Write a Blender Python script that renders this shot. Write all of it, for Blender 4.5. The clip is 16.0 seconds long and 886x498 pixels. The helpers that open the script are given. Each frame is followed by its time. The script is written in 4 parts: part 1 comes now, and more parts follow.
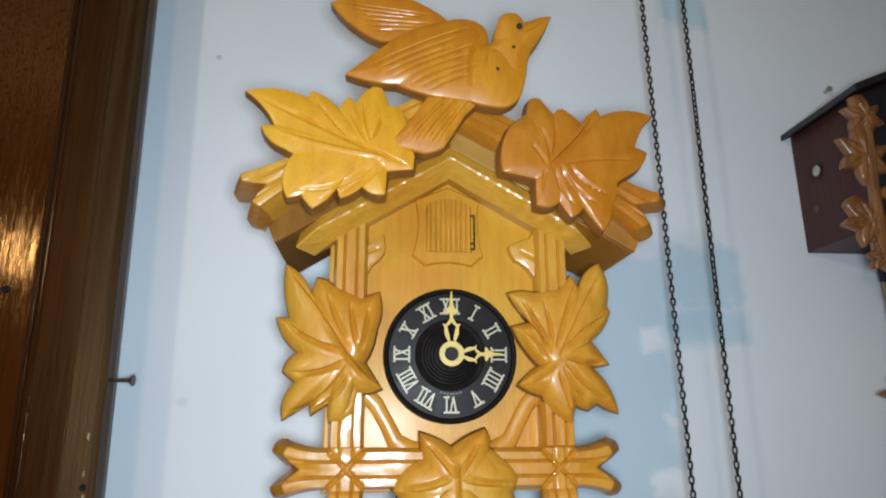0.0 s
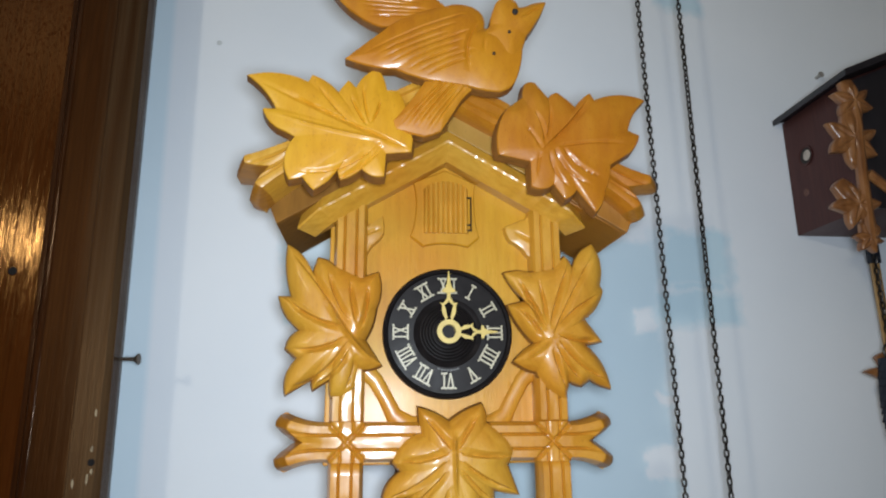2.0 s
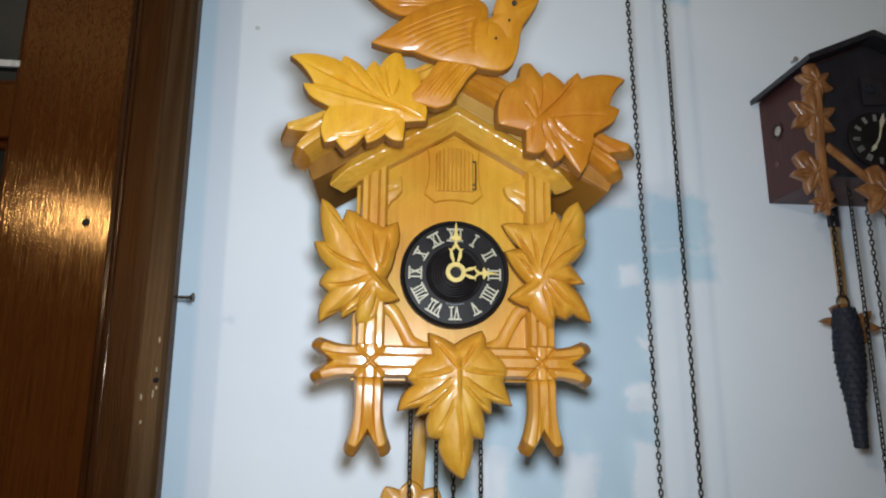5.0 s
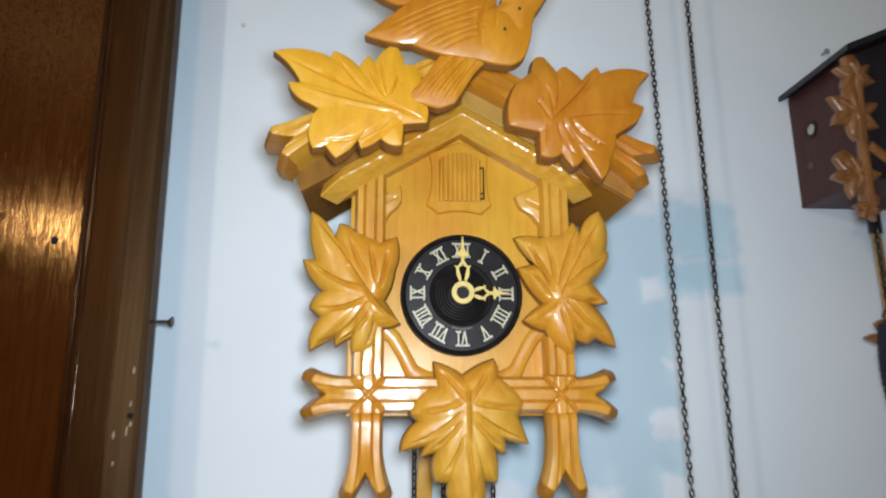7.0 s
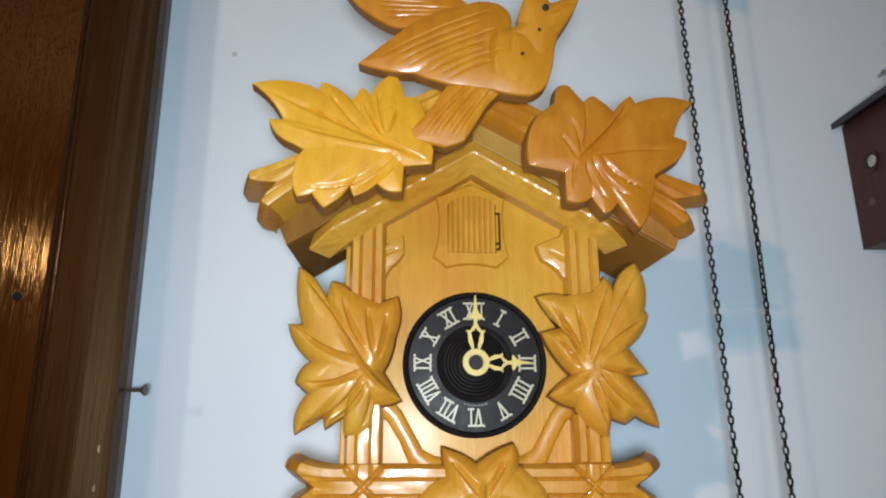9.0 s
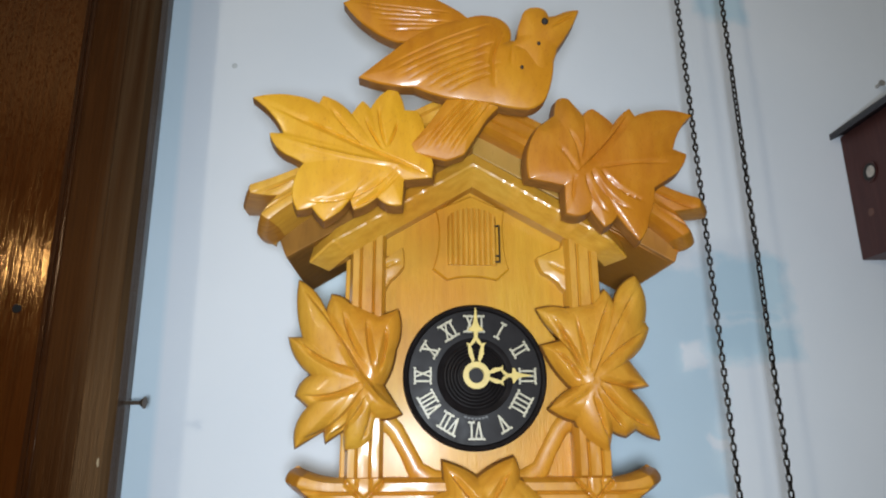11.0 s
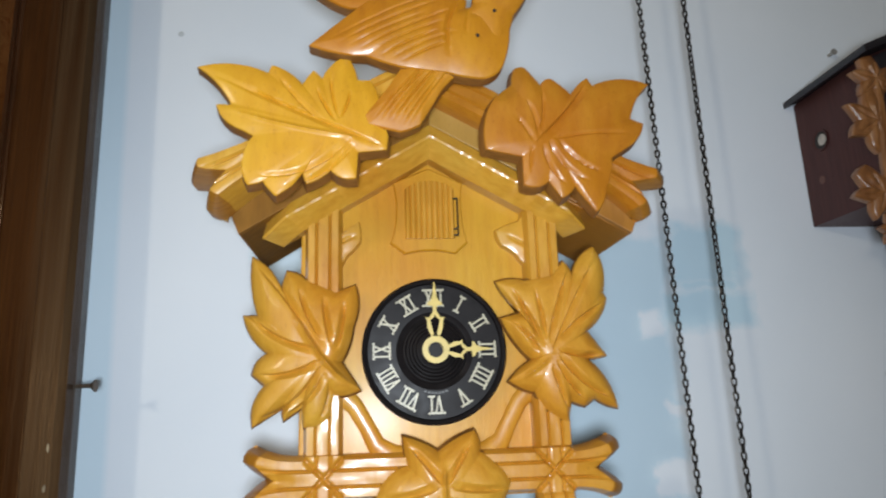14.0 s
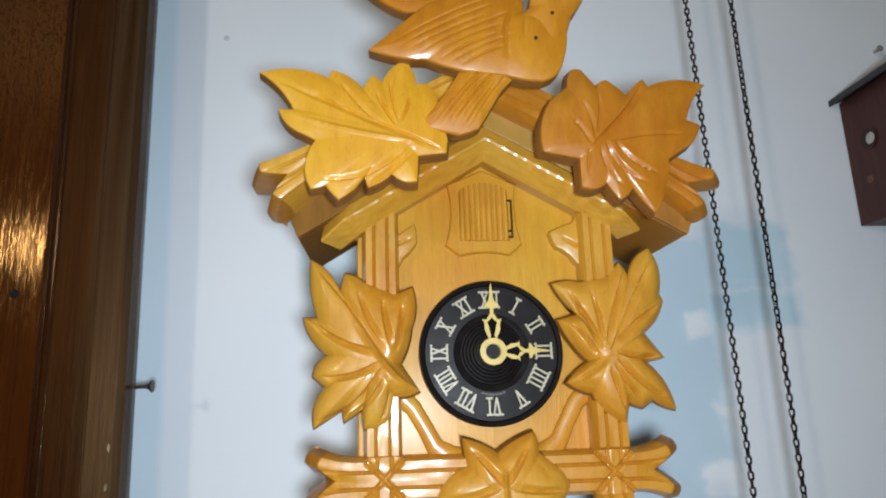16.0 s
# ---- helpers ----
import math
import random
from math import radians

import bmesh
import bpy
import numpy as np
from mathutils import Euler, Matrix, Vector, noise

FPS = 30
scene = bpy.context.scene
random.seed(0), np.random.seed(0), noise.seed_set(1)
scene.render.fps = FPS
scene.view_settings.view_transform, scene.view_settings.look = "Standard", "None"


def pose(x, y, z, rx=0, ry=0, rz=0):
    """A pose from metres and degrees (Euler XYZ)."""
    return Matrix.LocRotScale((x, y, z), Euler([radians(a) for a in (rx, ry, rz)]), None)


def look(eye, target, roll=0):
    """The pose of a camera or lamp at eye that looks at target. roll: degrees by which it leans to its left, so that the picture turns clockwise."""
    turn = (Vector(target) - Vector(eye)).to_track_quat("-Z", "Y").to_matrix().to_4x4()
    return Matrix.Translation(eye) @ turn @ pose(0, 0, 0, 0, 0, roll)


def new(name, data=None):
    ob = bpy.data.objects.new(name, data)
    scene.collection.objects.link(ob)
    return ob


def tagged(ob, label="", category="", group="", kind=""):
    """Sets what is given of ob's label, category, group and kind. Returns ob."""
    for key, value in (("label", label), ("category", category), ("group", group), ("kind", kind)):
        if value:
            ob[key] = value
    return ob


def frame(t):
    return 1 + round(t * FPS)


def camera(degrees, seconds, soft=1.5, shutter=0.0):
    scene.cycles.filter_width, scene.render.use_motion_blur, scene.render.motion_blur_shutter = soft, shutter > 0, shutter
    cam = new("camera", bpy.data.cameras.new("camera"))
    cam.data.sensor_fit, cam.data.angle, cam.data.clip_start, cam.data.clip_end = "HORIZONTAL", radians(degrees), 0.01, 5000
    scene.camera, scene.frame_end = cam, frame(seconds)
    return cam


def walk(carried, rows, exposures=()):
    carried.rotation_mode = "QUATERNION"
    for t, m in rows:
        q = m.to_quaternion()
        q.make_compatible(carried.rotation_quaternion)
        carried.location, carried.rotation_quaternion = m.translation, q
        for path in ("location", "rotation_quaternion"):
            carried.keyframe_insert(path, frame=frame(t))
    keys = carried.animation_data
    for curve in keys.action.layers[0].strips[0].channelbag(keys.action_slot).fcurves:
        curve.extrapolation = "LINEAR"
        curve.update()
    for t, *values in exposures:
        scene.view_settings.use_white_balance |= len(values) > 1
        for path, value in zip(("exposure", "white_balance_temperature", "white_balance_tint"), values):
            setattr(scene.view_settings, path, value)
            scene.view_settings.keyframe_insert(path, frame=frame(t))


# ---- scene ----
cam = camera(68.5, 16.0, soft=2.1, shutter=0.5)
PATH = [
    (0, (-0.05, 0.02, 1.556), (0.149, 1.942, 2.071), -0.3),
    (0.5, (-0.051, 0.012, 1.552), (0.134, 1.937, 2.062), -0.0),
    (1, (-0.051, 0.01, 1.547), (0.133, 1.939, 2.044), 0.0),
    (1.5, (-0.051, 0.008, 1.549), (0.168, 1.937, 2.029), -0.3),
    (2, (-0.051, 0.01, 1.548), (0.156, 1.94, 2.029), -0.4),
    (2.5, (-0.053, 0.012, 1.551), (0.143, 1.95, 2.003), -0.2),
    (3, (-0.05, 0.009, 1.549), (0.14, 1.944, 2.016), 0.0),
    (3.5, (-0.046, -0.001, 1.536), (0.141, 1.933, 2.011), 0.2),
    (4, (-0.049, -0.028, 1.511), (0.111, 1.916, 1.949), 0.6),
    (6.5, (-0.059, -0.076, 1.501), (0.127, 1.865, 1.946), 0.3),
    (7, (-0.053, -0.012, 1.525), (0.109, 1.93, 1.977), -0.2),
    (7.5, (-0.05, 0.053, 1.547), (0.12, 1.984, 2.041), 0.3),
    (8, (-0.041, 0.06, 1.556), (0.13, 1.983, 2.079), 0.2),
    (8.5, (-0.036, 0.057, 1.565), (0.112, 1.977, 2.103), 0.0),
    (9, (-0.042, 0.048, 1.563), (0.062, 1.976, 2.083), -0.2),
    (11.5, (-0.043, 0.046, 1.567), (0.066, 1.969, 2.109), -0.4),
    (12, (-0.044, 0.045, 1.567), (0.067, 1.968, 2.107), -0.6),
    (12.5, (-0.039, 0.048, 1.565), (0.088, 1.978, 2.074), -0.9),
    (13, (-0.023, 0.047, 1.573), (0.174, 1.978, 2.053), -1.8),
    (13.5, (-0.022, 0.047, 1.57), (0.215, 1.98, 2.028), -1.8),
    (14, (-0.038, 0.052, 1.569), (0.177, 1.988, 2.023), -2.0),
    (14.5, (-0.057, 0.055, 1.57), (0.152, 1.994, 2.015), -1.4),
    (15, (-0.06, 0.057, 1.571), (0.144, 1.996, 2.014), -1.7),
    (15.5, (-0.066, 0.059, 1.571), (0.142, 2.0, 2.007), -1.4),
    (16, (-0.063, 0.052, 1.572), (0.106, 1.993, 2.021), -1.9),
]
walk(cam, [(t, look(eye, target, roll)) for t, eye, target, roll in PATH],
     [(0.0, -0.09), (3.5, -0.09), (4.0, -0.06), (6.5, 0.07), (7.0, 0.10), (7.5, 0.18), (8.0, 0.04), (9.0, -0.05), (16.0, -0.05)])

# ---- world and light ----
WALL = 0.575          # the wall's face
world = bpy.data.worlds.new("world")
scene.world = world
world.use_nodes = True
world.node_tree.nodes["Background"].inputs[0].default_value = (0.55, 0.62, 0.75, 1)
world.node_tree.nodes["Background"].inputs[1].default_value = 0.02


def lamp(name, place, power, size, colour):
    data = bpy.data.lights.new(name, "POINT")
    data.energy, data.shadow_soft_size, data.color = power, size, colour
    ob = new(name, data)
    ob.location = place
    return ob


torch = bpy.data.lights.new("camera_light", "SPOT")
torch.energy, torch.shadow_soft_size, torch.color = 9.9, 0.028, (0.865, 0.96, 1.06)
torch.spot_size, torch.spot_blend = radians(165), 1.0
new("camera_light", torch).matrix_world = look((-0.042, -0.002, 1.550), (-0.10, WALL, 1.70))
lamp("room_lamp", (-1.03, -1.03, 2.06), 18, 0.06, (1.0, 0.86, 0.66))

# ---- helpers ----
AXIS = 1.6            # height of the clock's dial centre
ORIGIN = {}


def thing(name, place, label, category, group="", kind=""):
    ob = new(name)
    ob.location = place
    ob.empty_display_size = 0.02
    ORIGIN[ob] = Vector(place)
    return tagged(ob, label, category, group, kind)


def part(name, bm, material, parent, label="", smooth=True, angle=38, recalc=True):
    """One mesh object from a bmesh in world metres, under a thing or a part."""
    if recalc:
        bmesh.ops.recalc_face_normals(bm, faces=bm.faces[:])
    base = ORIGIN[parent]
    bm.transform(Matrix.Translation(-base))
    mesh = bpy.data.meshes.new(name)
    bm.to_mesh(mesh)
    bm.free()
    for m in (material if isinstance(material, (list, tuple)) else [material]):
        mesh.materials.append(m)
    if smooth:
        mesh.polygons.foreach_set("use_smooth", [True] * len(mesh.polygons))
        mesh.set_sharp_from_angle(angle=radians(angle))
    ob = new(name, mesh)
    ob.parent = parent
    ORIGIN[ob] = base
    return tagged(ob, label)


def solid(name, bm, material, label, category, kind="structure", smooth=False):
    bmesh.ops.recalc_face_normals(bm, faces=bm.faces[:])
    mesh = bpy.data.meshes.new(name)
    bm.to_mesh(mesh)
    bm.free()
    mesh.materials.append(material)
    if smooth:
        mesh.polygons.foreach_set("use_smooth", [True] * len(mesh.polygons))
        mesh.set_sharp_from_angle(angle=radians(35))
    ob = new(name, mesh)
    ORIGIN[ob] = Vector((0, 0, 0))
    return tagged(ob, label, category, "", kind)


def box(bm, x0, x1, y0, y1, z0, z1, bevel=0.0, turn=None):
    m = Matrix.LocRotScale(((x0 + x1) / 2, (y0 + y1) / 2, (z0 + z1) / 2), None, (x1 - x0, y1 - y0, z1 - z0))
    got = bmesh.ops.create_cube(bm, size=1, matrix=m)["verts"]
    if bevel:
        edges = list({e for v in got for e in v.link_edges})
        out = bmesh.ops.bevel(bm, geom=edges, offset=bevel, segments=2, affect="EDGES", profile=0.6)
        got = list({v for f in out["faces"] for v in f.verts} | {v for v in got if v.is_valid})
    if turn is not None:
        bmesh.ops.transform(bm, matrix=turn, verts=got)
    return got


def lathe(bm, profile, m, steps=48, mat=0):
    """Turns (radius, height) pairs about the z axis, then moves them by m."""
    rings = []
    for r, h in profile:
        if r < 1e-6:
            rings.append([bm.verts.new(m @ Vector((0, 0, h)))])
        else:
            rings.append([bm.verts.new(m @ Vector((r * math.cos(a), r * math.sin(a), h))) for a in [2 * math.pi * i / steps for i in range(steps)]])
    for a, b in zip(rings, rings[1:]):
        for i in range(steps):
            j = (i + 1) % steps
            q = [a[i % len(a)], a[j % len(a)], b[j % len(b)], b[i % len(b)]]
            f = bm.faces.new(list(dict.fromkeys(q)))
            f.material_index = mat


def tube(bm, points, radius, steps=8, flat=1.0):
    """A round rod along points; radius a number or one for each point."""
    points = [Vector(p) for p in points]
    rad = radius if isinstance(radius, (list, tuple)) else [radius] * len(points)
    rings, up = [], Vector((0, 1, 0))
    for i, p in enumerate(points):
        d = (points[min(i + 1, len(points) - 1)] - points[max(i - 1, 0)]).normalized()
        side = d.cross(up if abs(d.dot(up)) < 0.95 else Vector((1, 0, 0))).normalized()
        top = side.cross(d)
        rings.append([bm.verts.new(p + rad[i] * (side * math.cos(a) + flat * top * math.sin(a))) for a in [2 * math.pi * k / steps for k in range(steps)]])
    for a, b in zip(rings, rings[1:]):
        for k in range(steps):
            bm.faces.new((a[k], a[(k + 1) % steps], b[(k + 1) % steps], b[k]))
    bm.faces.new(rings[0][::-1])
    bm.faces.new(rings[-1])


def rounded(points, bulge, steps=6, closed=True):
    """An outline from corner points; each side swells outward by bulge times its length (a number, or one a side)."""
    out, n = [], len(points)
    area = sum(points[i][0] * points[(i + 1) % n][1] - points[(i + 1) % n][0] * points[i][1] for i in range(n))
    way = 1 if area < 0 else -1
    for i in range(n):
        a, b = Vector(points[i][:2]), Vector(points[(i + 1) % n][:2])
        d = b - a
        k = points[i][2] if len(points[i]) > 2 else bulge
        c = (a + b) / 2 + way * 2 * k * Vector((-d.y, d.x))
        for s in range(steps):
            t = s / steps
            out.append((1 - t) ** 2 * a + 2 * t * (1 - t) * c + t * t * b)
    return out


def carve(bm, points, centre, back, thick, dome=0.004, veins=(), groove=0.0022, width=0.0024, bulge=0.10, rings=16, mirror=1, tilt=(0, 0), shift=(0, 0), mat=0, side=0, ripple=0.0004, steps=9, flare=0.0, curl=0.0, pillow=0.0):
    """A carved relief in the plane of the wall, from millimetres about the dial's centre: an outline, domed to its centre, with veins gouged in.
    back: the y of its rear face; thick: the thickness at its rim, in metres; tilt: how y leans by x and z.
    A vein is its end, its start, its bend, and then its depth (below nought: a ridge) and its reach to either side, in millimetres."""
    line = np.array([tuple(p) for p in rounded(points, bulge, steps)]) / 1000
    c = np.array(centre[:2]) / 1000
    levels = np.array([0.0] + [i / rings for i in range(1, rings)] + [0.965, 1.0])
    n = len(line)
    flat = (c + levels[:, None, None] * (line - c)).reshape(-1, 2)
    r = np.repeat(levels, n)
    d = thick + dome * (1 - r ** 2.6) - curl * r ** 4
    cuts, ridges = np.zeros(len(flat)), np.zeros(len(flat))
    for v in veins:
        e, o = np.array(v[:2]) / 1000, (np.array(v[2:4]) / 1000 if len(v) > 3 else c)
        k = e - o
        mid = (o + e) / 2 + np.array((-k[1], k[0])) * (v[4] if len(v) > 4 else 0.07)
        depth = v[5] / 1000 if len(v) > 5 else groove
        reach = (v[6] / 1000, v[7] / 1000) if len(v) > 7 else (width, width)
        t = np.linspace(0, 1, 11)[:, None]
        run = (1 - t) ** 2 * o + 2 * t * (1 - t) * mid + t * t * e
        near, along, hand = np.full(len(flat), 9.0), np.zeros(len(flat)), np.zeros(len(flat))
        for i in range(10):
            g = run[i + 1] - run[i]
            off = flat - run[i]
            q = np.clip(off @ g / (g @ g), 0, 1)
            away = off - q[:, None] * g
            gap = np.hypot(away[:, 0], away[:, 1])
            best = gap < near
            near = np.where(best, gap, near)
            along = np.where(best, (i + q) / 10, along)
            hand = np.where(best, g[0] * off[:, 1] - g[1] * off[:, 0], hand)
        taper = np.minimum(1, 0.3 + 3.5 * along) * np.minimum(1, 3.2 * (1 - along) + 0.1)
        w = np.where(hand > 0, *reach) * (1.15 - 0.4 * along)
        shape = np.clip(1 - near / w, 0, 1) ** (1.1 if depth > 0 else 1.5) * taper * abs(depth)
        if depth > 0:
            cuts = np.maximum(cuts, shape)
        else:
            ridges = np.maximum(ridges, shape)
    if pillow:
        gap = np.concatenate([np.sqrt(((q[:, None, :] - line[None, ::2, :]) ** 2).sum(2)).min(1) for q in np.array_split(flat, 40)])
        d = d - pillow * np.exp(-gap / 0.0034)
    d = np.maximum(d - cuts + ridges, 0.0015)
    if ripple:
        d = d + ripple * np.array([noise.noise(Vector((p[0] * 90, p[1] * 90, 3 + thick * 100))) for p in flat])
    d = np.where(r > 0.99, d - 0.0011, d)
    y = back - d + tilt[0] * (flat[:, 0] - c[0]) + tilt[1] * (flat[:, 1] - c[1])
    rim_y = back + tilt[0] * (line[:, 0] - c[0]) + tilt[1] * (line[:, 1] - c[1])
    put = lambda p, yy: bm.verts.new((mirror * (p[0] + shift[0] / 1000), yy, AXIS + p[1] + shift[1] / 1000))
    rows = [[put(flat[i * n + j], y[i * n + j]) for j in range(n)] for i in range(1, len(levels))]
    hub, tail = put(c, y[0]), put(c, back)
    rear = [put(line[j] + flare * (line[j] - c) / max(1e-6, np.hypot(*(line[j] - c))), rim_y[j]) for j in range(n)]
    for i in range(n):
        j = (i + 1) % n
        made = [bm.faces.new((hub, rows[0][i], rows[0][j])), bm.faces.new((tail, rear[j], rear[i]))]
        made += [bm.faces.new((a[i], b[i], b[j], a[j])) for a, b in zip(rows, rows[1:])]
        for f in made:
            f.material_index = mat
        bm.faces.new((rows[-1][i], rear[i], rear[j], rows[-1][j])).material_index = side


def fluted_bar(bm, a, b, width, back, thick, forks=(0, 1), mirror=1, flare=1.6, reeds=(0.36,), spread=0.030, crosses=(), notch=13.0, dips=()):
    """A carved bar from a to b (millimetres): a flat top with gouged lines and chamfered sides and, where forks says so,
    flared ends that split into two blunt stubs, each cut off to a slanting facet."""
    a, b = Vector(a) / 1000, Vector(b) / 1000
    d = (b - a)
    length, d = d.length, d.normalized()
    side = Vector((-d.y, d.x))
    vs = [0, 0.03, 0.07, 0.13, 0.2, 0.26, 0.31, 0.34, 0.36, 0.38, 0.41, 0.46, 0.54, 0.63, 0.72, 0.80, 0.84, 0.92, 1]
    vs = [-v for v in vs[:0:-1]] + vs
    facet, tip = 0.0085, [0, 0.0012, 0.004, 0.0075, 0.0084, 0.0090, 0.011, 0.014]
    us = [x for x in (tip if forks[0] else [0])]
    count = 260 if crosses else 60
    lo_end, hi_end = us[-1], length - (0.014 if forks[1] else 0)
    us += [lo_end + (hi_end - lo_end) * i / count for i in range(1, count + 1)]
    us += [length - x for x in tip[-2::-1]] if forks[1] else []
    grid = []
    for x in us:
        row = []
        for v in vs:
            m = abs(v)
            inset = (notch * max(0, 1 - m / 0.46) + 6.0 * max(0, (m - 0.52) / 0.48) ** 1.6) / 1000
            lo, hi = (inset if forks[0] else 0), (inset if forks[1] else 0)
            keep = 0.045
            s = x
            if forks[0] and x < keep:
                s = lo + x * (keep - lo) / keep
            if forks[1] and length - x < keep:
                s = length - hi - (length - x) * (keep - hi) / keep
            near = min((s if forks[0] else 9), (length - s if forks[1] else 9))
            end = min((x if forks[0] else 9), (length - x if forks[1] else 9))
            f = max(0, 1 - near / spread)
            w = width / 2000 * (1 + (flare - 1) * f ** 1.9)
            h = thick * (1 - 0.42 * max(0, m - 0.80) / 0.20)
            for q in reeds:
                h -= 0.0021 * max(0, 1 - abs(m - q) / 0.10) * min(1, end / 0.02)
            h -= 0.0035 * max(0, 1 - m / 0.30) * f
            for at in crosses:
                ds, dv = abs(s - at / 1000), abs(v * w)
                if ds < 0.0112:
                    if ds < dv:
                        h = thick - 0.0021 * max(0, 1 - abs(ds - 0.004) / 0.0012) * min(1, (dv - ds) / 0.003)
                    h -= 0.0034 * max(0, 1 - abs(ds - dv) / 0.0024)
            for at in dips:
                h -= 0.0065 * max(0, min(1, 6 - abs(s - at / 1000) / 0.0022))
            h -= 0.0028 * f * min(1, ((m - 0.58) / 0.42) ** 2)
            h -= 0.66 * thick * max(0, 1 - end / facet) ** 1.25
            h += 0.0004 * noise.noise(Vector((s * 70, v * 2, length * 50)))
            row.append((a + d * s + side * (v * w), h, end))
        grid.append(row)
    put = lambda p, h: bm.verts.new((mirror * p.x, back - h, AXIS + p.y))
    top = [[put(p, h) for p, h, e in row] for row in grid]
    low = [[put(p, 0) for p, h, e in row] for row in grid]
    m, nu = len(vs) - 1, len(us) - 1
    for i in range(nu):
        cap = 1 if max(grid[i][0][2], grid[i + 1][0][2]) < facet else 0
        for k in range(m):
            bm.faces.new((top[i][k], top[i][k + 1], top[i + 1][k + 1], top[i + 1][k])).material_index = cap
            bm.faces.new((low[i][k], low[i + 1][k], low[i + 1][k + 1], low[i][k + 1]))
        for k in (0, m):
            bm.faces.new((top[i][k], top[i + 1][k], low[i + 1][k], low[i][k])).material_index = cap
    for i in (0, nu):
        for k in range(m):
            bm.faces.new((top[i][k], low[i][k], low[i][k + 1], top[i][k + 1])).material_index = 1


def slab(bm, corners, y0, y1, bevel=0.0):
    """A prism with the outline corners (millimetres in the wall's plane) from y0 back to y1."""
    f = [bm.verts.new((x / 1000, y0, AXIS + z / 1000)) for x, z in corners]
    r = [bm.verts.new((x / 1000, y1, AXIS + z / 1000)) for x, z in corners]
    n = len(f)
    faces = [bm.faces.new(f), bm.faces.new(r[::-1])] + [bm.faces.new((f[i], r[i], r[(i + 1) % n], f[(i + 1) % n])) for i in range(n)]
    if bevel:
        edges = list({e for q in faces for e in q.edges})
        bmesh.ops.bevel(bm, geom=edges, offset=bevel, segments=2, affect="EDGES", profile=0.6)


# ---- materials ----
def material(name):
    m = bpy.data.materials.new(name)
    m.use_nodes = True
    t = m.node_tree
    return m, t, t.nodes["Principled BSDF"]


def node(t, kind, inputs=(), **settings):
    n = t.nodes.new(kind)
    for k, v in settings.items():
        if k == "operation":
            n.operation = v
        elif k == "blend_type":
            n.blend_type = v
        elif k == "data_type":
            n.data_type = v
    for k, v in (inputs.items() if isinstance(inputs, dict) else enumerate(inputs)):
        if isinstance(v, bpy.types.NodeSocket):
            t.links.new(v, n.inputs[k])
        elif v is not None:
            n.inputs[k].default_value = v
    return n


def ramp(t, fac, stops):
    n = node(t, "ShaderNodeValToRGB", [fac])
    el = n.color_ramp.elements
    while len(el) < len(stops):
        el.new(0.5)
    for e, (p, c) in zip(el, stops):
        e.position, e.color = p, (*c, 1) if len(c) == 3 else c
    return n.outputs[0]


